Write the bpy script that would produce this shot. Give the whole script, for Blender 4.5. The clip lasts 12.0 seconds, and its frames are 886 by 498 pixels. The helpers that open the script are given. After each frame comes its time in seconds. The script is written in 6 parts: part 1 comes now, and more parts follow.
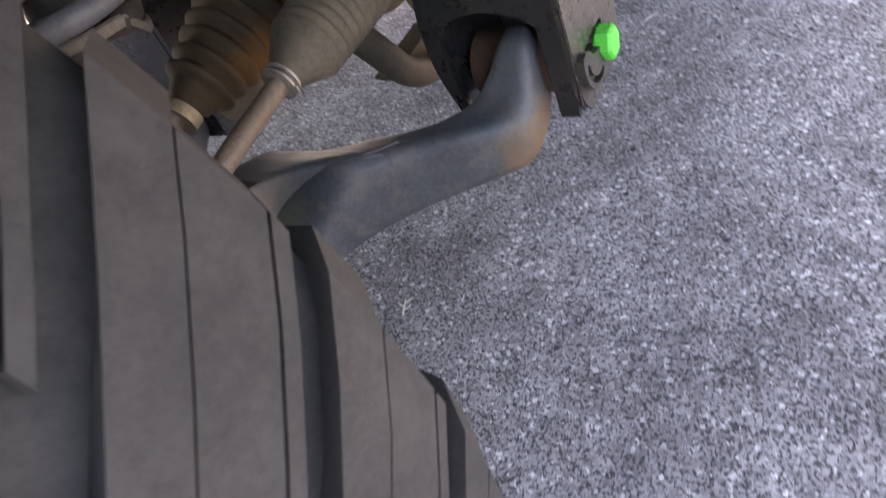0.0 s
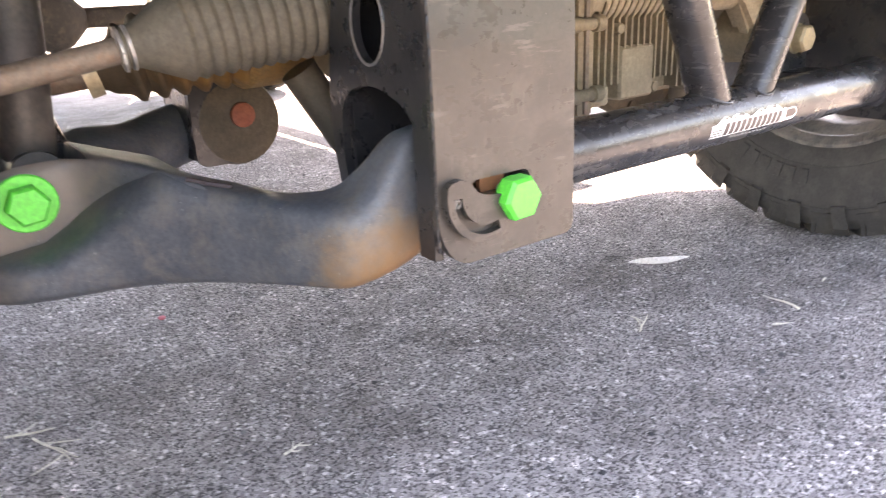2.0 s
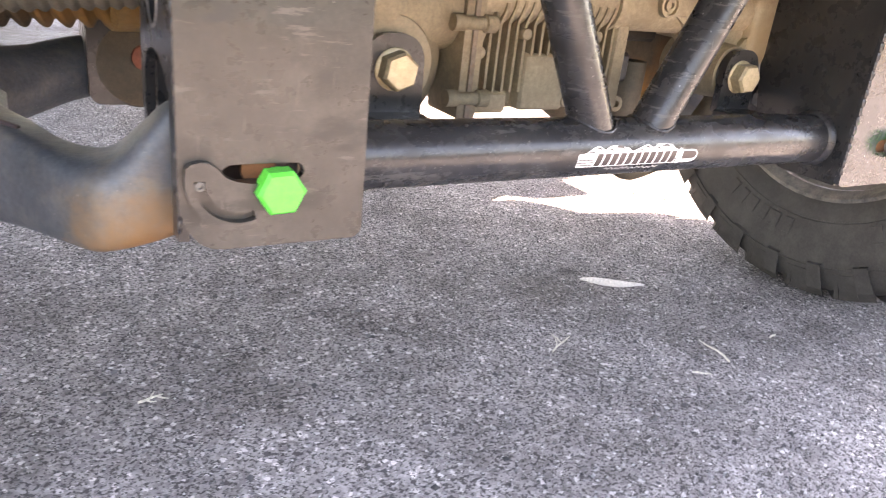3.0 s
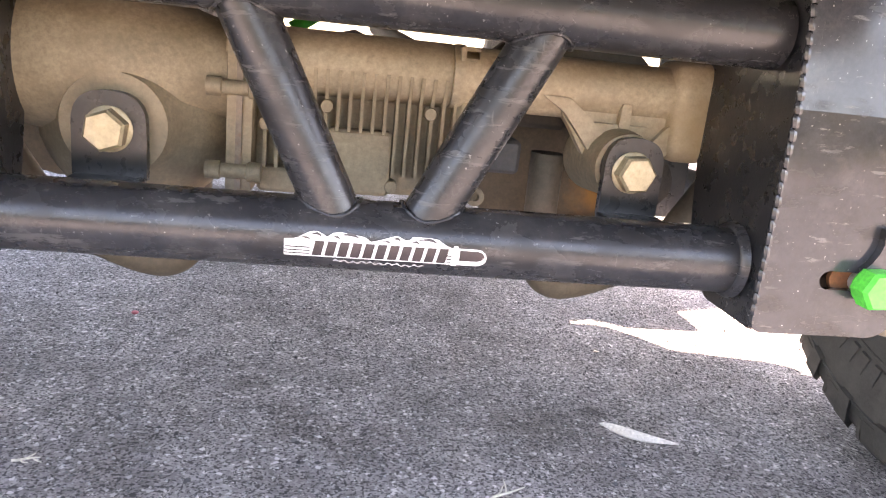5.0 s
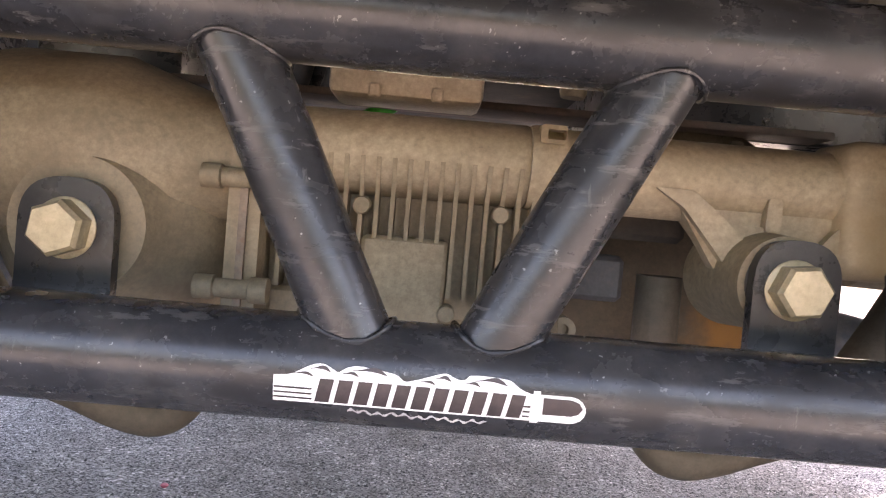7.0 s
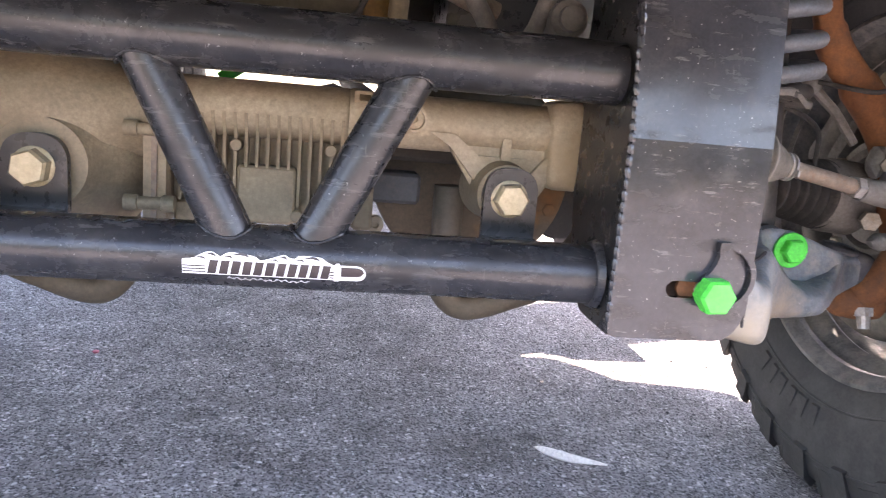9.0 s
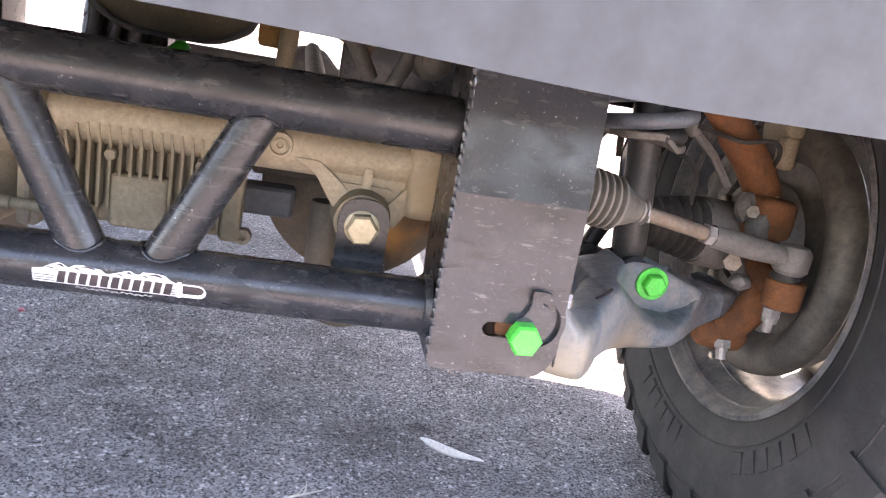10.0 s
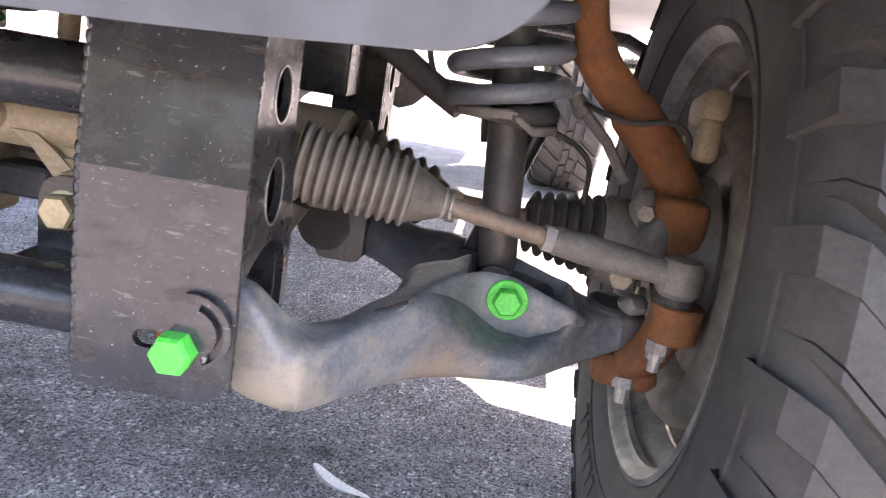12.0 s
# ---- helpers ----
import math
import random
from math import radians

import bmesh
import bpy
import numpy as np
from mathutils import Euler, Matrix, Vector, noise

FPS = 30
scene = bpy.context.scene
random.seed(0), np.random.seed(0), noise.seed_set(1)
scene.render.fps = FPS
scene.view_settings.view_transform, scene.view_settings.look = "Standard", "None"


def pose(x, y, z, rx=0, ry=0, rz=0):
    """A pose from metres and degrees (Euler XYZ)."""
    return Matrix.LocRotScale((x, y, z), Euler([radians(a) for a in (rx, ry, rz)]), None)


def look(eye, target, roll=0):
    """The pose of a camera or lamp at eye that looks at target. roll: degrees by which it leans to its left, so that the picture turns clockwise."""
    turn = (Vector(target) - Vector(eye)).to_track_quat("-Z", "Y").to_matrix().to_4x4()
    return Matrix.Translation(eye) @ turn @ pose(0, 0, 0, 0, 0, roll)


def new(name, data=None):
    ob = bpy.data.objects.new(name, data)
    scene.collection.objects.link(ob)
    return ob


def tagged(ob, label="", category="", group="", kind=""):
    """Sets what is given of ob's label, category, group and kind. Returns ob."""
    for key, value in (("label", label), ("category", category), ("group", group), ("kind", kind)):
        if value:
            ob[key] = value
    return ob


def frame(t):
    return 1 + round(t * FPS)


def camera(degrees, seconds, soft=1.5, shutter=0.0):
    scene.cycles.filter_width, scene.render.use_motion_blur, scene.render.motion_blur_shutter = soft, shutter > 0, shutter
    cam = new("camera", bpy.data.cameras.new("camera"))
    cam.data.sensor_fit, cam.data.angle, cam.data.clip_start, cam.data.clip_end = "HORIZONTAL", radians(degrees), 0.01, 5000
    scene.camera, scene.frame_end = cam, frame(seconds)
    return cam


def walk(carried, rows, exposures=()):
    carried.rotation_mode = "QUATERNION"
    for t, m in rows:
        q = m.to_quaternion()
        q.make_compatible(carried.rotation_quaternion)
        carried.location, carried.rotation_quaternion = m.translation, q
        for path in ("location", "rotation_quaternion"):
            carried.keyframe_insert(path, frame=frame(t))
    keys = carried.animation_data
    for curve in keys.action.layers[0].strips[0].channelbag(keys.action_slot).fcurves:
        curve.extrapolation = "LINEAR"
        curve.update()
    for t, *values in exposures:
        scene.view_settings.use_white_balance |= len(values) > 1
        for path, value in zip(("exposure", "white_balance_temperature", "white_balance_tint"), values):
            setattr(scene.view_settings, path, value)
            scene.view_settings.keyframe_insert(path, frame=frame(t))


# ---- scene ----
cam = camera(62.5, 12.0, soft=1.0, shutter=0.25)
ROWS = [
    (0, (-0.9427, -0.2349, 0.7519), (-0.7712, -0.0845, 0.5570), -25.87),
    (0.3, (-0.8980, -0.2597, 0.7136), (-0.7197, -0.0870, 0.5451), -21.24),
    (0.5, (-0.8632, -0.2718, 0.6890), (-0.6861, -0.0889, 0.5305), -16.78),
    (0.8, (-0.8014, -0.2913, 0.6719), (-0.6319, -0.0916, 0.5256), -10.01),
    (1, (-0.7807, -0.2941, 0.6396), (-0.6076, -0.0890, 0.5056), -9.58),
    (1.2, (-0.7679, -0.3104, 0.6135), (-0.6180, -0.0848, 0.4845), -10.43),
    (1.5, (-0.7451, -0.3501, 0.5840), (-0.5958, -0.1180, 0.4662), -10.74),
    (1.8, (-0.7209, -0.3785, 0.5563), (-0.5717, -0.1410, 0.4499), -8.00),
    (2, (-0.6920, -0.3860, 0.5381), (-0.5280, -0.1566, 0.4356), -2.75),
    (2.5, (-0.6210, -0.4168, 0.5313), (-0.4643, -0.1857, 0.4214), 4.29),
    (3, (-0.5013, -0.4668, 0.5523), (-0.3581, -0.2285, 0.4396), 6.36),
    (3.5, (-0.3626, -0.4894, 0.5583), (-0.2434, -0.2364, 0.4497), 8.20),
    (3.7, (-0.3332, -0.5111, 0.5756), (-0.2214, -0.2530, 0.4713), 7.18),
    (5.3, (-0.0179, -0.4916, 0.5079), (0.0152, -0.2018, 0.4378), 5.89),
    (5.5, (-0.0196, -0.4556, 0.4742), (0.0094, -0.1640, 0.4098), 5.55),
    (6, (-0.0224, -0.3869, 0.4513), (-0.0114, -0.0905, 0.4068), 4.74),
    (6.5, (-0.0133, -0.3348, 0.4376), (-0.0085, -0.0350, 0.4280), 4.35),
    (6.7, (-0.0108, -0.3208, 0.4530), (-0.0089, -0.0209, 0.4449), 4.92),
    (8.3, (0.0118, -0.4681, 0.5071), (0.0482, -0.1736, 0.4628), 5.76),
    (8.5, (0.0394, -0.5093, 0.5057), (0.0710, -0.2142, 0.4615), 5.69),
    (9, (0.0458, -0.5859, 0.5383), (0.0895, -0.2947, 0.4809), 4.97),
    (9.5, (0.0802, -0.6103, 0.5705), (0.1375, -0.3230, 0.5060), 6.42),
    (10, (0.1697, -0.6429, 0.6335), (0.2196, -0.3561, 0.5610), 10.13),
    (10.5, (0.2705, -0.5584, 0.6114), (0.3043, -0.2717, 0.5300), 10.43),
    (11, (0.3829, -0.5082, 0.6099), (0.4022, -0.2229, 0.5193), 10.87),
    (11.5, (0.4942, -0.4978, 0.6198), (0.4878, -0.2101, 0.5349), 10.73),
    (12, (0.5805, -0.4986, 0.6417), (0.5659, -0.2090, 0.5648), 9.37),
]
EXPOSURES = [(0.0, 3.12, 8440, 25), (0.5, 3.31, 8800, 25), (1.0, 3.8, 9020, 25), (1.5, 3.8, 9020, 25), (2.5, 3.85, 9220, 25), (3.7, 3.7, 9220, 26), (5.5, 3.75, 8550, 26), (6.5, 3.3, 8740, 26), (8.5, 3.5, 7500, 25), (9.5, 3.55, 7600, 25), (10.5, 3.65, 7700, 25), (12.0, 3.35, 7600, 24)]
walk(cam, [(t, look(eye, aim, roll)) for t, eye, aim, roll in ROWS], EXPOSURES)

# ---- daylight ----
SUN = Vector((0.62, 0.22, 1.0)).normalized()
world = bpy.data.worlds.new("daylight")
scene.world = world
world.use_nodes = True
sky = world.node_tree.nodes.new("ShaderNodeTexSky")
sky.sky_type, sky.sun_disc = "NISHITA", False
sky.sun_elevation = math.asin(SUN.z)
sky.sun_rotation = math.atan2(SUN.x, SUN.y)
world.node_tree.nodes["Background"].inputs[1].default_value = 0.15
world.node_tree.links.new(sky.outputs[0], world.node_tree.nodes["Background"].inputs[0])
sun = new("sun", bpy.data.lights.new("sun", "SUN"))
sun.data.energy, sun.data.angle, sun.data.color = 5.0, radians(0.5), (1.0, 0.96, 0.9)
sun.rotation_euler = SUN.to_track_quat("Z", "Y").to_euler()


# ---- materials ----
def grimy(name, a, b, rough=0.6, metal=0.0, scale=14.0, fine=220.0, bump=0.25, chip=None, chips=0.7, dust=None, dusty=0.5, spec=0.5, wave=0.0):
    """A worn surface: two base colours in broad patches, fine grain, optional bright chips and patchy dust."""
    m = bpy.data.materials.new(name)
    m.use_nodes = True
    nt = m.node_tree
    n, l = nt.nodes, nt.links
    bsdf = n["Principled BSDF"]
    tc = n.new("ShaderNodeTexCoord")

    def noise_tex(s, detail=5.0, rgh=0.6, off=0.0):
        t = n.new("ShaderNodeTexNoise")
        t.inputs["Scale"].default_value, t.inputs["Detail"].default_value, t.inputs["Roughness"].default_value = s, detail, rgh
        mp = n.new("ShaderNodeMapping")
        mp.inputs["Location"].default_value = (off, off * 1.7, off * 0.6)
        l.new(tc.outputs["Object"], mp.inputs["Vector"])
        l.new(mp.outputs[0], t.inputs["Vector"])
        return t.outputs["Fac"]

    def ramp(src, lo, hi):
        r = n.new("ShaderNodeMapRange")
        r.inputs["From Min"].default_value, r.inputs["From Max"].default_value = lo, hi
        l.new(src, r.inputs["Value"])
        return r.outputs[0]

    def mix(fac, c1, c2, mode="MIX"):
        x = n.new("ShaderNodeMix")
        x.data_type, x.blend_type = "RGBA", mode
        for sock, v in ((x.inputs["Factor"], fac), (x.inputs["A"], c1), (x.inputs["B"], c2)):
            if isinstance(v, (int, float)):
                sock.default_value = v
            elif isinstance(v, tuple):
                sock.default_value = (*v, 1.0)
            else:
                l.new(v, sock)
        return x.outputs["Result"]

    col = mix(ramp(noise_tex(scale), 0.35, 0.68), a, b)
    grain = ramp(noise_tex(fine, 3.0, 0.7, 3.1), 0.25, 0.75)
    g2 = n.new("ShaderNodeMix")
    g2.data_type = "RGBA"
    g2.inputs["A"].default_value, g2.inputs["B"].default_value = (0.72, 0.72, 0.72, 1), (1.22, 1.22, 1.22, 1)
    l.new(grain, g2.inputs["Factor"])
    col = mix(1.0, col, g2.outputs["Result"], "MULTIPLY")
    if dust:
        col = mix(ramp(noise_tex(scale * 2.6, 7.0, 0.72, 8.4), 0.62 - 0.35 * dusty, 0.95 - 0.35 * dusty), col, dust)
    if chip:
        pick = n.new("ShaderNodeMath")
        pick.operation = "MULTIPLY"
        l.new(ramp(noise_tex(330.0, 2.5, 0.5, 5.7), chips, chips + 0.03), pick.inputs[0])
        l.new(ramp(noise_tex(26.0, 3.0, 0.6, 2.2), 0.36, 0.6), pick.inputs[1])
        col = mix(pick.outputs[0], col, chip)
    l.new(col, bsdf.inputs["Base Color"])
    rr = n.new("ShaderNodeMapRange")
    rr.inputs["To Min"].default_value, rr.inputs["To Max"].default_value = max(rough - 0.12, 0.05), min(rough + 0.14, 1.0)
    l.new(noise_tex(scale * 4, 5.0, 0.65, 1.3), rr.inputs["Value"])
    l.new(rr.outputs[0], bsdf.inputs["Roughness"])
    bsdf.inputs["Metallic"].default_value = metal
    bsdf.inputs["Specular IOR Level"].default_value = spec
    bp = n.new("ShaderNodeBump")
    bp.inputs["Strength"].default_value, bp.inputs["Distance"].default_value = bump, 0.0012
    l.new(noise_tex(fine * 0.7, 5.0, 0.65, 9.9), bp.inputs["Height"])
    if wave:
        wv = n.new("ShaderNodeBump")
        wv.inputs["Strength"].default_value, wv.inputs["Distance"].default_value = wave, 0.02
        l.new(noise_tex(7.0, 2.0, 0.5, 4.4), wv.inputs["Height"])
        l.new(wv.outputs[0], bp.inputs["Normal"])
    l.new(bp.outputs[0], bsdf.inputs["Normal"])
    return m


M_TUBE = grimy("black_powder_coat", (0.021, 0.0225, 0.026), (0.031, 0.032, 0.035), 0.25, scale=9, bump=0.06, dust=(0.065, 0.063, 0.062), dusty=0.36, chip=(0.3, 0.3, 0.29), chips=0.70, spec=0.5)
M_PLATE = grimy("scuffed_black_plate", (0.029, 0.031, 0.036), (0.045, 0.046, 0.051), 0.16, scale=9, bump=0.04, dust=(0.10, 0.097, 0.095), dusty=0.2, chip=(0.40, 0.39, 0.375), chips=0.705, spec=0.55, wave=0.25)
# Browner base and overlay than M_PLATE, for one bracket only.
M_PLATE_DULL = grimy("brownish_black_plate", (0.036, 0.033, 0.029), (0.058, 0.052, 0.045), 0.28, scale=9, bump=0.07, dust=(0.095, 0.083, 0.07), dusty=0.3, chip=(0.3, 0.27, 0.24), chips=0.74, spec=0.5, wave=0.25)
# Darker base than the front plates of the same bracket.
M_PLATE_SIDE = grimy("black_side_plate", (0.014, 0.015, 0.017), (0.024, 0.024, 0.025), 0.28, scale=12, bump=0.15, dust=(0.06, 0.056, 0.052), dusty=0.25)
M_GREEN = grimy("bright_green_paint", (0.03, 0.60, 0.06), (0.045, 0.68, 0.085), 0.38, scale=30, bump=0.05)
M_GOLD = grimy("yellow_zinc_plating", (0.42, 0.35, 0.22), (0.52, 0.44, 0.29), 0.45, metal=0.35, scale=40, bump=0.1, dust=(0.36, 0.29, 0.19), dusty=0.4)
M_ALLOY = grimy("dusty_cast_aluminium", (0.245, 0.195, 0.128), (0.35, 0.282, 0.186), 0.62, metal=0.15, scale=8, bump=0.16, dust=(0.19, 0.145, 0.09), dusty=0.48)
# Brighter copy of M_ALLOY: light from one side is put into the colour.
M_ALLOY_LIT = grimy("lit_cast_aluminium", (0.34, 0.275, 0.185), (0.46, 0.375, 0.255), 0.58, metal=0.15, scale=8, bump=0.14, dust=(0.26, 0.20, 0.13), dusty=0.42)
M_ARM = grimy("worn_stamped_steel", (0.055, 0.066, 0.078), (0.105, 0.118, 0.13), 0.48, metal=0.12, scale=13, bump=0.35, dust=(0.17, 0.155, 0.135), dusty=0.38, chip=(0.26, 0.26, 0.25), chips=0.72)


def stained_or_lit_at(m, spots, radius):
    """Tints round the given spots, with a ragged edge: rust and mud stains, and painted light."""
    n, l = m.node_tree.nodes, m.node_tree.links
    bsdf = n["Principled BSDF"]
    old = bsdf.inputs["Base Color"].links[0].from_socket
    tc = n.new("ShaderNodeTexCoord")
    ns = n.new("ShaderNodeTexNoise")
    ns.inputs["Scale"].default_value, ns.inputs["Detail"].default_value, ns.inputs["Roughness"].default_value = 34.0, 6.0, 0.7
    l.new(tc.outputs["Object"], ns.inputs["Vector"])
    for spot, colour in spots:
        d = n.new("ShaderNodeVectorMath")
        d.operation = "DISTANCE"
        d.inputs[1].default_value = spot
        l.new(tc.outputs["Object"], d.inputs[0])
        add = n.new("ShaderNodeMath")
        add.operation = "MULTIPLY_ADD"
        add.inputs[1].default_value = -radius * 2.2
        l.new(ns.outputs["Fac"], add.inputs[0])
        l.new(d.outputs["Value"], add.inputs[2])
        r = n.new("ShaderNodeMapRange")
        for k, v in (("From Min", radius * 0.45), ("From Max", -radius * 0.9), ("To Min", 0.0), ("To Max", 0.85)):
            r.inputs[k].default_value = v
        l.new(add.outputs[0], r.inputs["Value"])
        x = n.new("ShaderNodeMix")
        x.data_type = "RGBA"
        l.new(r.outputs[0], x.inputs["Factor"])
        l.new(old, x.inputs["A"])
        x.inputs["B"].default_value = (*colour, 1)
        old = x.outputs["Result"]
    l.new(old, bsdf.inputs["Base Color"])


def smeared(m, dark, pale):
    """Greasy horizontal wipes and fine scratches over a plate: duller, with ragged ends."""
    n, l = m.node_tree.nodes, m.node_tree.links
    bsdf = n["Principled BSDF"]
    tc = n.new("ShaderNodeTexCoord")
    col, rgh = bsdf.inputs["Base Color"].links[0].from_socket, bsdf.inputs["Roughness"].links[0].from_socket
    for size, lo, hi, colour, amount, dull in (((16, 16, 44), 0.53, 0.60, dark, 0.75, 0.18), ((24, 24, 130), 0.595, 0.65, pale, 0.55, 0.22), ((210, 210, 30), 0.64, 0.68, pale, 0.5, 0.1)):
        mp = n.new("ShaderNodeMapping")
        mp.inputs["Scale"].default_value = size
        mp.inputs["Rotation"].default_value = (0, radians(7), 0)
        l.new(tc.outputs["Object"], mp.inputs["Vector"])
        ns = n.new("ShaderNodeTexNoise")
        ns.inputs["Scale"].default_value, ns.inputs["Detail"].default_value, ns.inputs["Roughness"].default_value = 1.0, 6.0, 0.68
        l.new(mp.outputs[0], ns.inputs["Vector"])
        r = n.new("ShaderNodeMapRange")
        for k, v in (("From Min", lo), ("From Max", hi), ("To Min", 0.0), ("To Max", amount)):
            r.inputs[k].default_value = v
        l.new(ns.outputs["Fac"], r.inputs["Value"])
        x = n.new("ShaderNodeMix")
        x.data_type = "RGBA"
        l.new(r.outputs[0], x.inputs["Factor"])
        l.new(col, x.inputs["A"])
        x.inputs["B"].default_value = (*colour, 1)
        col = x.outputs["Result"]
        a = n.new("ShaderNodeMath")
        a.operation = "MULTIPLY_ADD"
        a.inputs[1].default_value = dull
        l.new(r.outputs[0], a.inputs[0])
        l.new(rgh, a.inputs[2])
        rgh = a.outputs[0]
    l.new(col, bsdf.inputs["Base Color"])
    l.new(rgh, bsdf.inputs["Roughness"])


smeared(M_PLATE, (0.019, 0.018, 0.019), (0.11, 0.107, 0.104))
smeared(M_PLATE_DULL, (0.03, 0.026, 0.022), (0.15, 0.13, 0.11))
smeared(M_TUBE, (0.014, 0.014, 0.015), (0.10, 0.097, 0.093))
# First three spots put the bolt pad's lighter shading into the colour; others are rust.
stained_or_lit_at(M_ARM, [((-0.665, 0.268, 0.35), (0.16, 0.135, 0.11)), ((-0.605, 0.25, 0.405), (0.16, 0.138, 0.115)), ((-0.632, 0.262, 0.395), (0.17, 0.14, 0.115)), ((-0.443, 0.03, 0.345), (0.21, 0.155, 0.085)), ((-0.437, 0.027, 0.333), (0.20, 0.095, 0.035))], 0.042)
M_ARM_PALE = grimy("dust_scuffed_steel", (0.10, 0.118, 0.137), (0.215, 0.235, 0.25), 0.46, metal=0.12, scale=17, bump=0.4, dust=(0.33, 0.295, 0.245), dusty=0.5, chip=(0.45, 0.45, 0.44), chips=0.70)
stained_or_lit_at(M_ARM_PALE, [((0.428, 0.03, 0.35), (0.29, 0.245, 0.175)), ((0.55, 0.2, 0.33), (0.30, 0.22, 0.14))], 0.045)
M_RUST = grimy("rusted_cast_iron", (0.17, 0.062, 0.022), (0.25, 0.098, 0.034), 0.85, scale=16, bump=0.5, dust=(0.085, 0.042, 0.026), dusty=0.45)
M_BOOT = grimy("dusty_rubber_boot", (0.085, 0.076, 0.062), (0.125, 0.112, 0.092), 0.75, scale=18, bump=0.2, dust=(0.19, 0.165, 0.135), dusty=0.4)


def dusty_ridges(m, colour):
    """Pale dust worn onto the raised folds."""
    n, l = m.node_tree.nodes, m.node_tree.links
    bsdf = n["Principled BSDF"]
    old = bsdf.inputs["Base Color"].links[0].from_socket
    geo = n.new("ShaderNodeNewGeometry")
    r = n.new("ShaderNodeMapRange")
    for k, v in (("From Min", 0.51), ("From Max", 0.60), ("To Min", 0.0), ("To Max", 0.8)):
        r.inputs[k].default_value = v
    l.new(geo.outputs["Pointiness"], r.inputs["Value"])
    x = n.new("ShaderNodeMix")
    x.data_type = "RGBA"
    l.new(r.outputs[0], x.inputs["Factor"])
    l.new(old, x.inputs["A"])
    x.inputs["B"].default_value = (*colour, 1)
    l.new(x.outputs["Result"], bsdf.inputs["Base Color"])


dusty_ridges(M_BOOT, (0.27, 0.245, 0.21))
M_BOOT_OLIVE = grimy("olive_dusty_boot", (0.085, 0.075, 0.056), (0.125, 0.108, 0.08), 0.7, scale=18, bump=0.25, dust=(0.16, 0.13, 0.09), dusty=0.35)
M_BOOT_DARK = grimy("black_rubber_boot", (0.03, 0.028, 0.026), (0.05, 0.046, 0.042), 0.7, scale=18, bump=0.2, dust=(0.11, 0.095, 0.08), dusty=0.3)
M_TYRE = grimy("dusty_tyre_rubber", (0.028, 0.0275, 0.027), (0.044, 0.0425, 0.041), 0.75, scale=7, bump=0.3, dust=(0.066, 0.063, 0.059), dusty=0.42)
M_RIM = grimy("dirty_dark_alloy", (0.09, 0.09, 0.09), (0.24, 0.23, 0.22), 0.42, metal=0.4, scale=12, bump=0.3, dust=(0.34, 0.31, 0.27), dusty=0.5)
M_STEEL = grimy("dull_zinc_steel", (0.33, 0.31, 0.28), (0.45, 0.43, 0.4), 0.45, metal=0.5, scale=40, bump=0.2, dust=(0.26, 0.2, 0.14), dusty=0.35)
M_GREYCAST = grimy("dirty_grey_casting", (0.15, 0.14, 0.125), (0.22, 0.2, 0.175), 0.65, metal=0.2, scale=16, bump=0.3, dust=(0.12, 0.1, 0.08), dusty=0.4)
M_ROD = grimy("rusty_steel_rod", (0.19, 0.15, 0.115), (0.26, 0.2, 0.15), 0.6, metal=0.3, scale=26, bump=0.25, dust=(0.24, 0.11, 0.05), dusty=0.3)
M_SPRING = grimy("grey_painted_spring", (0.13, 0.145, 0.165), (0.18, 0.195, 0.215), 0.42, metal=0.1, scale=18, bump=0.12, dust=(0.14, 0.13, 0.115), dusty=0.3)
M_BUMPER = grimy("satin_silver_paint", (0.049, 0.060, 0.070), (0.058, 0.069, 0.079), 0.36, metal=0.1, scale=6, fine=40, bump=0.01)
M_BODY = grimy("dull_body_paint", (0.28, 0.29, 0.3), (0.31, 0.32, 0.33), 0.4, scale=4, bump=0.03)
M_UNDER = grimy("dirty_undercoat", (0.03, 0.026, 0.022), (0.055, 0.046, 0.038), 0.8, scale=8, bump=0.4, dust=(0.11, 0.085, 0.06), dusty=0.35)
M_PLASTIC = grimy("dark_plastic", (0.05, 0.05, 0.055), (0.075, 0.072, 0.072), 0.6, scale=20, bump=0.15, dust=(0.14, 0.115, 0.09), dusty=0.35)
M_WHITE = grimy("white_vinyl", (0.78, 0.78, 0.77), (0.82, 0.82, 0.81), 0.45, scale=40, bump=0.02)
M_SCRIPT = grimy("grey_vinyl", (0.42, 0.42, 0.42), (0.5, 0.5, 0.5), 0.5, scale=40, bump=0.02)
M_INK = grimy("dark_print", (0.036, 0.028, 0.028), (0.055, 0.038, 0.038), 0.45, scale=60, bump=0.02)
M_LEAF = grimy("bleached_dry_leaf", (0.80, 0.78, 0.75), (0.86, 0.84, 0.82), 0.7, scale=60, bump=0.2)
M_TWIG = grimy("dry_pale_twig", (0.62, 0.58, 0.5), (0.74, 0.7, 0.6), 0.8, scale=60, bump=0.3)
M_PINK = grimy("faded_pink_plastic", (0.62, 0.16, 0.2), (0.7, 0.22, 0.26), 0.6, scale=60, bump=0.05)
M_BRIGHT_RIM = grimy("bright_rim_steel", (0.5, 0.49, 0.47), (0.6, 0.58, 0.56), 0.3, metal=0.8, scale=60, bump=0.15)
M_STONE = grimy("grit_stone", (0.16, 0.155, 0.155), (0.27, 0.26, 0.255), 0.75, scale=90, bump=0.2)


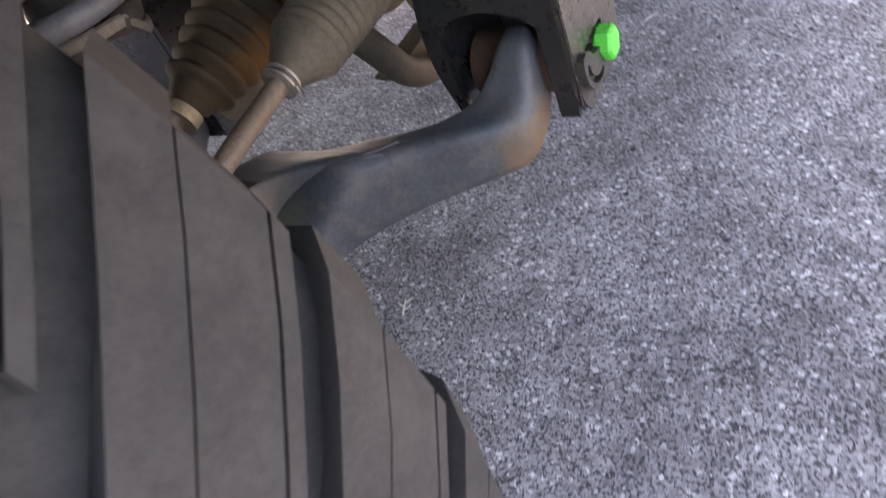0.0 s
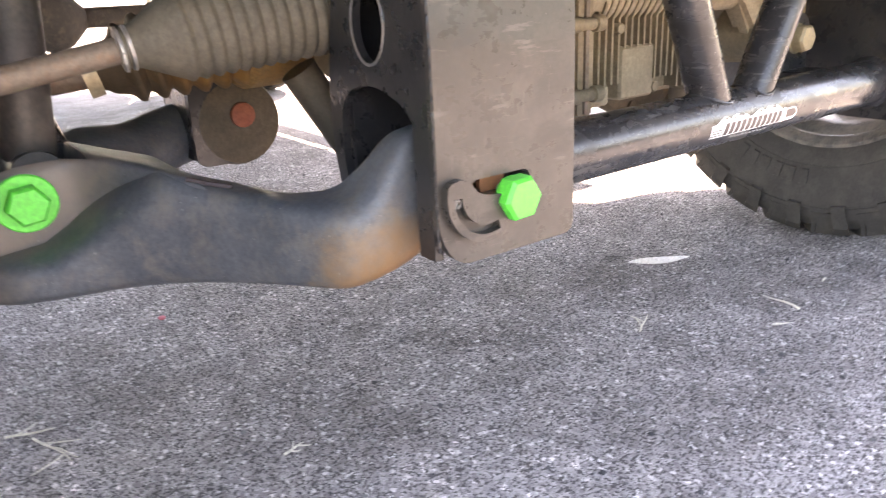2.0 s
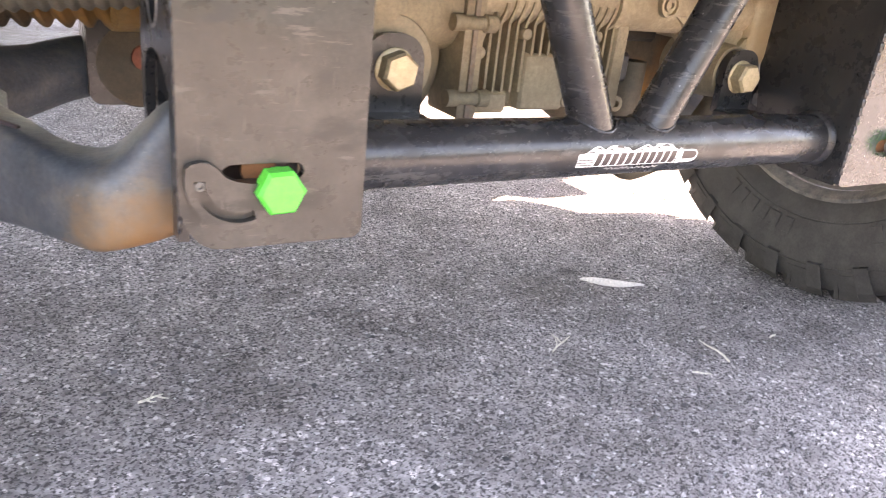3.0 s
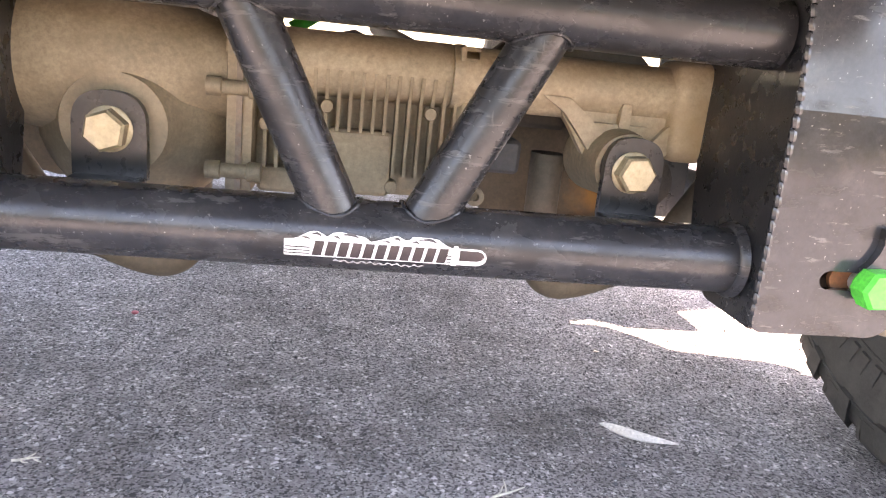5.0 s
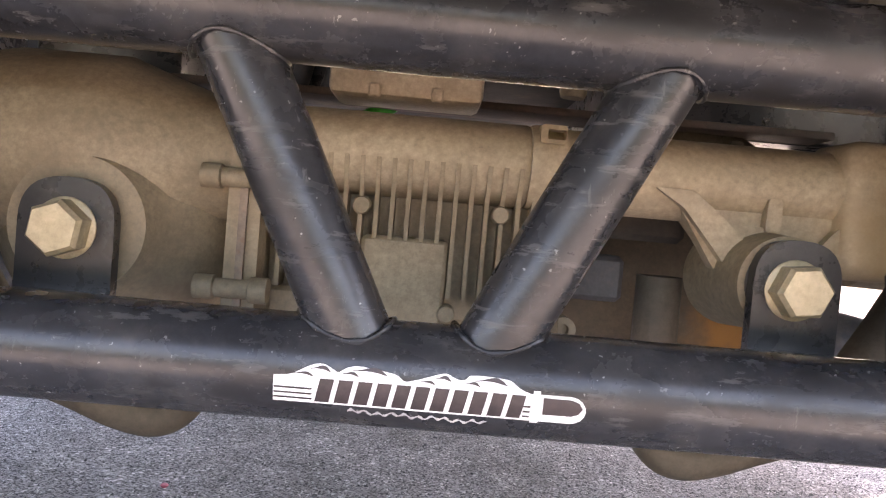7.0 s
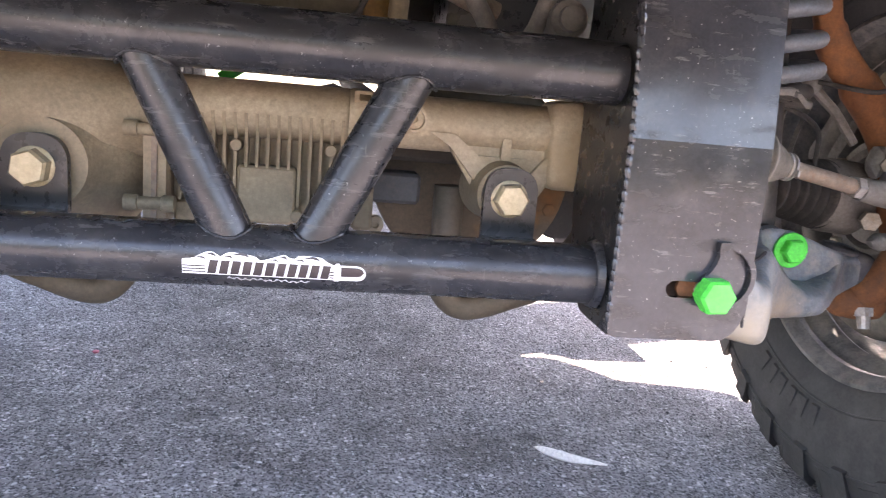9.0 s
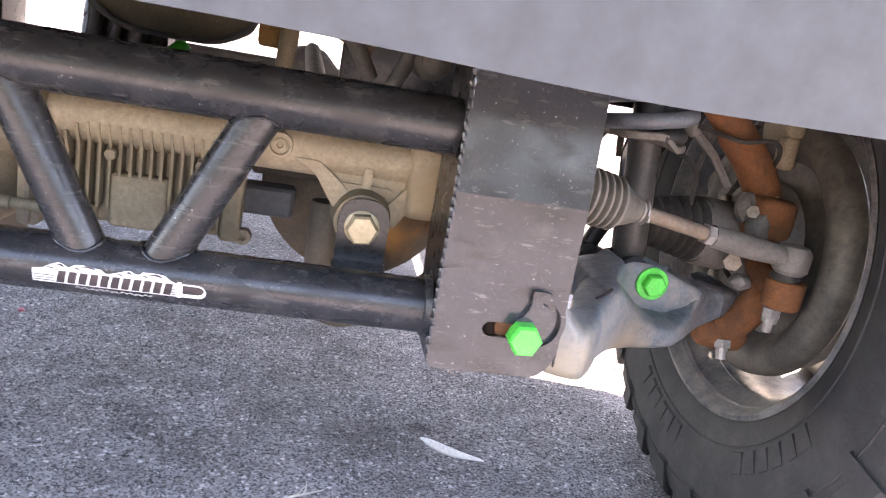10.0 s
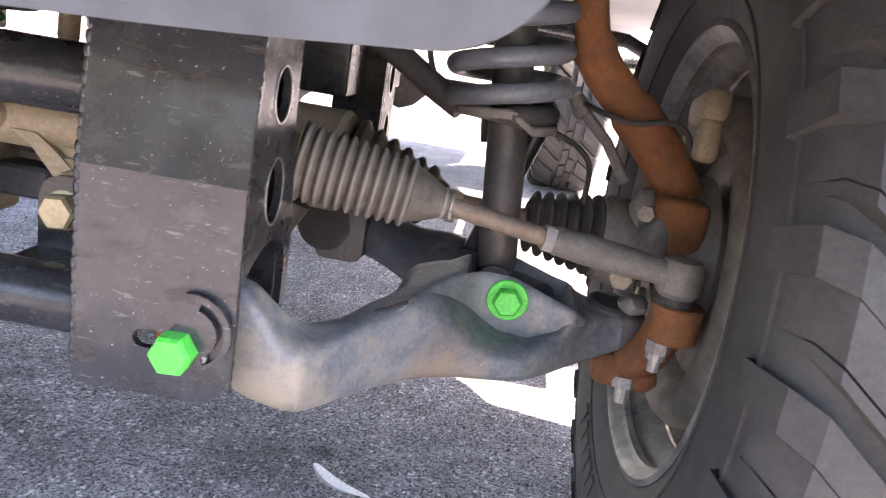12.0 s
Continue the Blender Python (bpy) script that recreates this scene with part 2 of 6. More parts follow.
def asphalt_material():
    m = bpy.data.materials.new("aged_asphalt")
    m.use_nodes = True
    n, l = m.node_tree.nodes, m.node_tree.links
    bsdf = n["Principled BSDF"]
    geo = n.new("ShaderNodeNewGeometry")

    def tex(scale, detail, rough=0.6):
        t = n.new("ShaderNodeTexNoise")
        t.inputs["Scale"].default_value, t.inputs["Detail"].default_value, t.inputs["Roughness"].default_value = scale, detail, rough
        l.new(geo.outputs["Position"], t.inputs["Vector"])
        return t.outputs["Fac"]

    def span(src, lo, hi, to0=0.0, to1=1.0):
        r = n.new("ShaderNodeMapRange")
        for k, v in (("From Min", lo), ("From Max", hi), ("To Min", to0), ("To Max", to1)):
            r.inputs[k].default_value = v
        l.new(src, r.inputs["Value"])
        return r.outputs[0]

    def blend(fac, a, b, mode="MIX"):
        x = n.new("ShaderNodeMix")
        x.data_type, x.blend_type = "RGBA", mode
        for sock, v in ((x.inputs["Factor"], fac), (x.inputs["A"], a), (x.inputs["B"], b)):
            if isinstance(v, tuple):
                sock.default_value = (*v, 1.0)
            elif isinstance(v, float):
                sock.default_value = v
            else:
                l.new(v, sock)
        return x.outputs["Result"]

    def math_node(op, a, b):
        x = n.new("ShaderNodeMath")
        x.operation = op
        for sock, v in zip(x.inputs, (a, b)):
            if isinstance(v, float):
                sock.default_value = v
            else:
                l.new(v, sock)
        return x.outputs[0]

    # stones of uneven tone; short pits of two sizes between, coloured dark for dirt and shade
    bend = n.new("ShaderNodeTexNoise")
    bend.inputs["Scale"].default_value, bend.inputs["Detail"].default_value = 240.0, 2.0
    l.new(geo.outputs["Position"], bend.inputs["Vector"])
    shift = n.new("ShaderNodeVectorMath")
    shift.operation = "MULTIPLY_ADD"
    shift.inputs[1].default_value = (0.009, 0.009, 0.009)
    l.new(bend.outputs["Color"], shift.inputs[0])
    l.new(geo.outputs["Position"], shift.inputs[2])
    vor = n.new("ShaderNodeTexVoronoi")
    vor.inputs["Scale"].default_value = 200.0
    l.new(shift.outputs[0], vor.inputs["Vector"])
    bw = n.new("ShaderNodeRGBToBW")
    l.new(vor.outputs["Color"], bw.inputs[0])
    col = blend(span(bw.outputs[0], 0.2, 0.8), (0.205, 0.191, 0.186), (0.392, 0.366, 0.355))
    col = blend(span(bw.outputs[0], 0.84, 0.88), col, (0.64, 0.605, 0.585))
    pits = tex(210.0, 2.0, 0.55)
    patch = span(tex(22.0, 5.0, 0.7), 0.36, 0.62, 0.0, 0.055)
    fine = span(math_node("SUBTRACT", pits, patch), 0.421, 0.380)
    coarse = span(math_node("SUBTRACT", tex(95.0, 3.0, 0.65), patch), 0.385, 0.35)
    dark = math_node("MAXIMUM", fine, coarse)
    col = blend(dark, col, (0.078, 0.073, 0.072))
    # sparse larger pale stones
    big = n.new("ShaderNodeTexVoronoi")
    big.inputs["Scale"].default_value = 105.0
    l.new(shift.outputs[0], big.inputs["Vector"])
    tone = n.new("ShaderNodeRGBToBW")
    l.new(big.outputs["Color"], tone.inputs[0])
    core = math_node("MULTIPLY", span(tone.outputs[0], 0.80, 0.815), span(big.outputs["Distance"], 0.42, 0.36))
    col = blend(core, col, (0.60, 0.575, 0.56))
    worn = tex(14.0, 6.0, 0.75)
    col = blend(1.0, col, blend(span(worn, 0.3, 0.7), (0.82, 0.81, 0.81), (1.36, 1.34, 1.35)), "MULTIPLY")
    col = blend(1.0, col, blend(span(tex(3.4, 6.0), 0.34, 0.66), (0.66, 0.645, 0.64), (1.26, 1.25, 1.26)), "MULTIPLY")
    # old oil spots with ragged edges
    ragged = tex(38.0, 5.0, 0.7)
    for spot, radius, deep in (((0.391, 0.534, 0.0), 0.024, 0.42), ((0.03, 0.41, 0.0), 0.07, 0.66), ((-0.07, 0.47, 0.0), 0.06, 0.72), ((0.27, 0.49, 0.0), 0.08, 0.78), ((-0.30, 0.30, 0.0), 0.09, 0.8)):
        d = n.new("ShaderNodeVectorMath")
        d.operation = "DISTANCE"
        d.inputs[1].default_value = spot
        l.new(geo.outputs["Position"], d.inputs[0])
        off = math_node("ADD", d.outputs["Value"], math_node("MULTIPLY", math_node("SUBTRACT", ragged, 0.5), radius * 3.0))
        col = blend(span(off, radius * 1.15, radius * 0.5), col, blend(1.0, col, (deep, deep * 0.98, deep * 0.97), "MULTIPLY"))
    l.new(col, bsdf.inputs["Base Color"])
    bsdf.inputs["Roughness"].default_value = 0.85
    bp = n.new("ShaderNodeBump")
    bp.inputs["Strength"].default_value, bp.inputs["Distance"].default_value = 1.0, 0.0032
    l.new(math_node("SUBTRACT", bw.outputs[0], dark), bp.inputs["Height"])
    l.new(bp.outputs[0], bsdf.inputs["Normal"])
    return m


M_ASPHALT = asphalt_material()
stained_or_lit_at(M_ALLOY_LIT, [((0.335, 0.15, 0.51), (0.13, 0.095, 0.055)), ((0.29, 0.145, 0.49), (0.30, 0.21, 0.11))], 0.04)
stained_or_lit_at(M_ALLOY, [((-0.16, 0.145, 0.40), (0.11, 0.08, 0.05)), ((0.06, 0.15, 0.42), (0.12, 0.09, 0.055))], 0.045)


# ---- mesh helpers ----
MID = -0.0065


def mx(x, s):
    """x on the side s of the truck's centre line."""
    return x if s > 0 else 2 * MID - x


def thing(name, loc, label, category, group="", kind=""):
    ob = new(name)
    ob.location = loc
    ob.empty_display_size = 0.05
    return tagged(ob, label, category, group, kind)


def part(name, bm, mat, parent=None, label="", smooth=38):
    me = bpy.data.meshes.new(name)
    bmesh.ops.recalc_face_normals(bm, faces=bm.faces)
    bm.to_mesh(me)
    bm.free()
    for mm in mat if isinstance(mat, (list, tuple)) else [mat]:
        me.materials.append(mm)
    me.shade_smooth()
    me.set_sharp_from_angle(angle=radians(smooth))
    ob = new(name, me)
    if parent:
        ob.parent = parent
        base = Vector(parent.location)
        ob.matrix_parent_inverse = Matrix.Translation(-base)
    if label:
        ob["label"] = label
    return ob


def frame_of(d):
    d = Vector(d).normalized()
    a = Vector((0, 0, 1)) if abs(d.z) < 0.9 else Vector((0, 1, 0))
    u = a.cross(d).normalized()
    return d, u, d.cross(u)


def rings(bm, loops, closed=False, caps=True, mat=0):
    """Bridges loops of equally many points into a skin."""
    vs = [[bm.verts.new(p) for p in lp] for lp in loops]
    n = len(vs[0])
    pairs = list(zip(vs, vs[1:])) + ([(vs[-1], vs[0])] if closed else [])
    for a, b in pairs:
        for i in range(n):
            f = bm.faces.new((a[i], a[(i + 1) % n], b[(i + 1) % n], b[i]))
            f.material_index = mat
    if caps and not closed:
        for lp in (vs[0], vs[-1]):
            bm.faces.new(lp).material_index = mat
    return vs


def lathe(bm, origin, axis, profile, n=24, caps=True, phase=0.0, mat=0):
    """Revolves (distance, radius) pairs about the axis."""
    d, u, v = frame_of(axis)
    o = Vector(origin)
    loops = []
    for s, r in profile:
        r = max(r, 1e-5)
        loops.append([o + d * s + (u * math.cos(phase + 2 * math.pi * i / n) + v * math.sin(phase + 2 * math.pi * i / n)) * r for i in range(n)])
    return rings(bm, loops, caps=caps, mat=mat)


def sweep(bm, pts, radii, n=14, flat=1.0, caps=True, mat=0):
    """A round bar along a line of points. flat: the second half-axis over the first."""
    pts = [Vector(p) for p in pts]
    if isinstance(radii, (int, float)):
        radii = [radii] * len(pts)
    tang = [(pts[min(i + 1, len(pts) - 1)] - pts[max(i - 1, 0)]).normalized() for i in range(len(pts))]
    _, u, _ = frame_of(tang[0])
    loops = []
    for p, t, r in zip(pts, tang, radii):
        u = (u - t * u.dot(t)).normalized()
        v = t.cross(u)
        loops.append([p + (u * math.cos(2 * math.pi * i / n) + v * flat * math.sin(2 * math.pi * i / n)) * r for i in range(n)])
    return rings(bm, loops, caps=caps, mat=mat)


def curve_pts(ctrl, k=6):
    """A smooth line through the control points."""
    c = [Vector(p) for p in ctrl]
    c = [c[0] * 2 - c[1]] + c + [c[-1] * 2 - c[-2]]
    out = []
    for i in range(1, len(c) - 2):
        for j in range(k):
            t = j / k
            a, b, d, e = c[i - 1], c[i], c[i + 1], c[i + 2]
            out.append(0.5 * (2 * b + (d - a) * t + (2 * a - 5 * b + 4 * d - e) * t * t + (3 * b - a - 3 * d + e) * t ** 3))
    return out + [c[-2]]


def box(bm, c, size, bevel=0.002, turn=None, seg=1, mat=0):
    sub = bmesh.new()
    bmesh.ops.create_cube(sub, size=1.0)
    for v in sub.verts:
        v.co = Vector((v.co.x * size[0], v.co.y * size[1], v.co.z * size[2]))
    if bevel:
        bmesh.ops.bevel(sub, geom=list(sub.edges), offset=bevel, segments=seg, affect="EDGES", profile=0.5)
    m = Matrix.Translation(c) @ (turn.to_4x4() if turn else Matrix())
    vm = {v: bm.verts.new(m @ v.co) for v in sub.verts}
    for f in sub.faces:
        bm.faces.new([vm[v] for v in f.verts]).material_index = mat
    sub.free()


def rounded(points, radii, k=5):
    """A polygon's outline with rounded corners."""
    out, n = [], len(points)
    for i, p in enumerate(points):
        p = Vector(p)
        r = radii[i] if isinstance(radii, (list, tuple)) else radii
        if r <= 0:
            out.append(p)
            continue
        a, b = (Vector(points[i - 1]) - p), (Vector(points[(i + 1) % n]) - p)
        ra = min(r, a.length * 0.49, b.length * 0.49)
        a, b = p + a.normalized() * ra, p + b.normalized() * ra
        for j in range(k + 1):
            t = j / k
            out.append(a * (1 - t) ** 2 + p * 2 * t * (1 - t) + b * t * t)
    return out


def oval(cx, cy, rx, ry, n=20):
    return [Vector((cx + rx * math.cos(2 * math.pi * i / n), cy + ry * math.sin(2 * math.pi * i / n))) for i in range(n)]


def plate(bm, outline, holes, place, thick, bevel=0.0008, mat=0):
    """A flat plate with holes. place maps (a, b, depth) to a point."""
    sub = bmesh.new()
    edges = []
    for lp in [outline, *holes]:
        vs = [sub.verts.new((p[0], p[1], 0)) for p in lp]
        edges += [sub.edges.new((vs[i], vs[(i + 1) % len(vs)])) for i in range(len(vs))]
    bmesh.ops.triangle_fill(sub, use_beauty=True, use_dissolve=False, edges=edges)
    ext = bmesh.ops.extrude_face_region(sub, geom=list(sub.faces))
    for v in [g for g in ext["geom"] if isinstance(g, bmesh.types.BMVert)]:
        v.co.z = thick
    if bevel:
        rim = [e for e in sub.edges if len(e.link_faces) == 2 and e.calc_face_angle(0) > 1.2]
        bmesh.ops.bevel(sub, geom=rim, offset=bevel, segments=1, affect="EDGES")
    vm = {v: bm.verts.new(place(*v.co)) for v in sub.verts}
    for f in sub.faces:
        bm.faces.new([vm[v] for v in f.verts]).material_index = mat
    sub.free()


def hex_head(bm, at, axis, across, height, phase=0.0):
    r = across / math.sqrt(3)
    lathe(bm, at, axis, [(0, r), (height * 0.8, r), (height, r * 0.86)], n=6, phase=phase)


def bolt(name, at, across, height, washer, mat, label, phase=0.3, shank=0.03, flange=0.003):
    """A hex bolt facing -y: washer, head and shank."""
    t = thing(name, at, label, "bolt")
    b = bmesh.new()
    lathe(b, at, (0, -1, 0), [(0, washer * 0.97), (flange * 0.3, washer), (flange * 0.8, washer), (flange, washer * 0.95)], n=28)
    part("washer", b, mat, t)
    b = bmesh.new()
    hex_head(b, Vector(at) + Vector((0, -flange, 0)), (0, -1, 0), across, height, phase)
    part("head", b, mat, t, smooth=20)
    b = bmesh.new()
    lathe(b, at, (0, 1, 0), [(0, across * 0.3), (shank, across * 0.3)], n=12)
    part("shank", b, M_STEEL, t)
    return t


# ---- ground ----
def ground():
    b = bmesh.new()
    xs = [-400, -60, -10, -3, -1, 0, 1, 3, 10, 60, 400]
    grid = [[b.verts.new((x, y, 0)) for x in xs] for y in xs]
    for r0, r1 in zip(grid, grid[1:]):
        for i in range(len(xs) - 1):
            b.faces.new((r0[i], r0[i + 1], r1[i + 1], r1[i]))
    ob = part("ground", b, M_ASPHALT)
    tagged(ob, "aged grey asphalt of a parking lot, coarse and gritty", "ground", kind="structure")


ground()


def grit():
    """Loose chips and proud stones of the asphalt, as one skin."""
    rng = np.random.default_rng(4)
    n = 52000
    x, y = rng.uniform(-1.3, 1.5, n), rng.uniform(-0.35, 2.2, n) ** 1.0
    r = rng.uniform(0.0010, 0.0026, n) * (1 + 1.2 * (rng.random(n) > 0.985))
    base = np.array([(1, 0, 0), (0, 1, 0), (-1, 0, 0), (0, -1, 0), (0, 0, 0.75), (0.1, 0.05, -0.5)])
    ang = rng.uniform(0, 6.28, n)
    c, s = np.cos(ang), np.sin(ang)
    sh = base[None] * rng.uniform(0.6, 1.35, (n, 6, 1))
    px = (sh[..., 0] * c[:, None] - sh[..., 1] * s[:, None]) * r[:, None] + x[:, None]
    py = (sh[..., 0] * s[:, None] + sh[..., 1] * c[:, None]) * r[:, None] + y[:, None]
    pz = sh[..., 2] * r[:, None] + 0.0004
    verts = np.stack([px, py, pz], -1).reshape(-1, 3)
    tri = np.array([(0, 1, 4), (1, 2, 4), (2, 3, 4), (3, 0, 4), (1, 0, 5), (2, 1, 5), (3, 2, 5), (0, 3, 5)])
    faces = (tri[None] + 6 * np.arange(n)[:, None, None]).reshape(-1, 3)
    me = bpy.data.meshes.new("grit")
    me.from_pydata(verts.tolist(), [], faces.tolist())
    me.materials.append(M_GRIT)
    tagged(new("grit", me), "loose grey stone grit lying on the asphalt", "gravel", kind="stuff")


def grit_material():
    m = bpy.data.materials.new("mixed_grit")
    m.use_nodes = True
    n, l = m.node_tree.nodes, m.node_tree.links
    geo = n.new("ShaderNodeNewGeometry")
    r = n.new("ShaderNodeValToRGB")
    e = r.color_ramp.elements
    e[0].position, e[0].color = 0.0, (0.04, 0.039, 0.042, 1)
    e[1].position, e[1].color = 1.0, (0.74, 0.72, 0.70, 1)
    k = e.new(0.7)
    k.color = (0.17, 0.165, 0.168, 1)
    k = e.new(0.93)
    k.color = (0.42, 0.41, 0.40, 1)
    l.new(geo.outputs["Random Per Island"], r.inputs[0])
    l.new(r.outputs[0], n["Principled BSDF"].inputs["Base Color"])
    n["Principled BSDF"].inputs["Roughness"].default_value = 0.8
    return m


M_GRIT = grit_material()
grit()


def hedge():
    """Unseen clipped olive hedge before the truck, added for reflections: many small leaves on a core."""
    rng = np.random.default_rng(9)
    n = 6000
    x, z = rng.uniform(-14, 14, n), rng.uniform(0.05, 1.45, n)
    y = -8.0 + 0.35 * np.sin(x * 1.7) + 0.25 * np.sin(z * 3.1 + x) + rng.uniform(-0.25, 0.25, n)
    r = rng.uniform(0.08, 0.2, n)
    dirs = rng.normal(size=(2, n, 3))
    a = dirs[0] / np.linalg.norm(dirs[0], axis=1)[:, None]
    b = np.cross(a, dirs[1])
    b /= np.linalg.norm(b, axis=1)[:, None]
    c = np.stack([x, y, z], -1)
    quad = np.stack([c + a * r[:, None], c + b * r[:, None] * 0.5, c - a * r[:, None], c - b * r[:, None] * 0.5], 1)
    quad[..., 2] = np.maximum(quad[..., 2], 0.0)
    verts = quad.reshape(-1, 3).tolist()
    faces = np.arange(4 * n).reshape(-1, 4).tolist()
    k = len(verts)
    verts += [(-14, -8.9, 0), (14, -8.9, 0), (14, -8.9, 1.35), (-14, -8.9, 1.35), (-14, -8.5, 0), (14, -8.5, 0), (14, -8.5, 1.35), (-14, -8.5, 1.35)]
    faces += [[k + i for i in f] for f in ((0, 1, 2, 3), (4, 7, 6, 5), (0, 4, 5, 1), (3, 2, 6, 7), (0, 3, 7, 4), (1, 5, 6, 2))]
    me = bpy.data.meshes.new("hedge")
    me.from_pydata(verts, [], faces)
    me.materials.append(M_HEDGE)
    tagged(new("hedge", me), "dense olive green hedge, unseen, added for the reflections", "hedge", kind="stuff")


M_HEDGE = grimy("olive_leaves", (0.085, 0.088, 0.026), (0.16, 0.15, 0.05), 0.6, scale=1.2, fine=8, bump=0.2)
hedge()


def lawn():
    """Unseen grass verge before the hedge, and its brick edging, added for reflections."""
    b = bmesh.new()
    xs, ys = [-14 + i for i in range(29)], [-7.9, -7.3, -6.7, -6.1, -5.5, -4.9, -4.4]
    rng = random.Random(5)
    grid = [[b.verts.new((x, y, 0.05 + rng.uniform(-0.012, 0.012))) for x in xs] for y in ys]
    for r0, r1 in zip(grid, grid[1:]):
        for i in range(len(xs) - 1):
            b.faces.new((r0[i], r0[i + 1], r1[i + 1], r1[i]))
    tagged(part("lawn", b, M_HEDGE), "olive grass verge before the hedge, unseen, added for the reflections", "lawn", kind="structure")
    b = bmesh.new()
    box(b, (0, -4.26, 0.04), (28, 0.26, 0.08), 0.01)
    tagged(part("kerb", b, M_BRICK), "low red-brown brick edging, unseen, added for the reflections", "kerb", kind="structure")


M_BRICK = grimy("weathered_brick", (0.20, 0.095, 0.07), (0.28, 0.15, 0.11), 0.8, scale=6, fine=60, bump=0.3)
lawn()

# ---- crossmember of the lift kit ----
TUBE_Z, TUBE_Y, TUBE_R = 0.3975, 0.050, 0.0275
UP_Z = 0.579


def crossmember():
    t = thing("crossmember", (0, TUBE_Y, TUBE_Z), "welded black tube crossmember with two slanting braces", "crossmember")
    b = bmesh.new()
    lathe(b, (-0.297, TUBE_Y, TUBE_Z), (1, 0, 0), [(0, TUBE_R), (0.581, TUBE_R)], n=40)
    part("lower_tube", b, M_TUBE, t, "dusty black lower tube")
    b = bmesh.new()
    lathe(b, (-0.297, TUBE_Y, UP_Z), (1, 0, 0), [(0, TUBE_R), (0.581, TUBE_R)], n=40)
    part("upper_tube", b, M_TUBE, t)
    for x0, x1 in ((-0.1155, -0.047), (0.1015, 0.030)):
        b = bmesh.new()
        d = Vector((x1 - x0, 0, 0.42 - 0.56)).normalized()
        a, c = Vector((x0, TUBE_Y, 0.56)) - d * 0.02, Vector((x1, TUBE_Y, 0.42)) + d * 0.02
        lathe(b, a, c - a, [(0, 0.0205), ((c - a).length, 0.0205)], n=28)
        part("brace", b, M_TUBE, t)
        for (x, z, cz, sgn) in ((x0, 0.556, UP_Z, -1), (x1, 0.423, TUBE_Z, 1)):
            b = bmesh.new()
            pts = []
            for i in range(40):
                th = 2 * math.pi * i / 40
                dx, dy = 0.0222 * math.cos(th) * 1.1, 0.0212 * math.sin(th)
                zz = cz + sgn * (math.sqrt(max(TUBE_R ** 2 - dy * dy, 0)) + 0.0006)
                pts.append((x + dx + (zz - z) * (x1 - x0) / -0.14, TUBE_Y + dy, zz))
            loops = []
            for i in range(40):
                c0 = Vector(pts[i])
                tn = (Vector(pts[(i + 1) % 40]) - Vector(pts[i - 1])).normalized()
                _, u, v = frame_of(tn)
                rr = 0.0014 + 0.0004 * math.sin(i * 2.3) + 0.0003 * math.sin(i * 5.1)
                loops.append([c0 + (u * math.cos(q * math.pi / 4) + v * math.sin(q * math.pi / 4)) * rr for q in range(8)])
            rings(b, loops, closed=True)
            part("weld_bead", b, M_TUBE, t)
    for sx in (-1, 1):
        x = mx(0.2110, sx)
        b = bmesh.new()
        w = 0.0265 if sx > 0 else 0.0285
        x = x + 0.0015 if sx > 0 else x
        out = rounded([(x - w, 0.415), (x + w, 0.415), (x + w, 0.485), (x - w, 0.485)], [0, 0, w - 0.001, w - 0.001], 8)
        plate(b, out, [oval(x, 0.457, 0.008, 0.008)], lambda p, q, d: Vector((p, 0.108 + d, q)), 0.009)
        part("mount_lug", b, M_PLATE_SIDE, t, "rounded black mounting lug")
        b = bmesh.new()
        box(b, (x, 0.085, 0.412), (0.056, 0.055, 0.012), 0.002)
        part("lug_foot", b, M_PLATE_SIDE, t)
        b = bmesh.new()
        lathe(b, (mx(0.2815, sx), TUBE_Y, TUBE_Z), (sx, 0, 0), [(-0.004, TUBE_R), (-0.002, TUBE_R + 0.003), (0.003, TUBE_R + 0.005)], n=32)
        part("weld_bead", b, M_TUBE, t)
    sticker(t)


def on_tube(u, v, lift=0.0004):
    """Sticker plane (u along the tube, v up its face) on the tube's round face."""
    a = v / TUBE_R
    r = TUBE_R + lift
    return Vector((u, TUBE_Y - r * math.cos(a), TUBE_Z + r * math.sin(a)))


def sticker_shape(bm, outline, lift, mat=0):
    sub = bmesh.new()
    vs = [sub.verts.new((p[0], p[1], 0)) for p in outline]
    es = [sub.edges.new((vs[i], vs[(i + 1) % len(vs)])) for i in range(len(vs))]
    bmesh.ops.triangle_fill(sub, use_beauty=True, edges=es)
    v0, v1 = min(p[1] for p in outline), max(p[1] for p in outline)
    z = v0 + 0.002
    while z < v1:
        bmesh.ops.bisect_plane(sub, geom=list(sub.verts) + list(sub.edges) + list(sub.faces), plane_co=(0, z, 0), plane_no=(0, 1, 0))
        z += 0.002
    vm = {v: bm.verts.new(on_tube(v.co.x, v.co.y, lift)) for v in sub.verts}
    for f in sub.faces:
        bm.faces.new([vm[v] for v in f.verts]).material_index = mat
    sub.free()


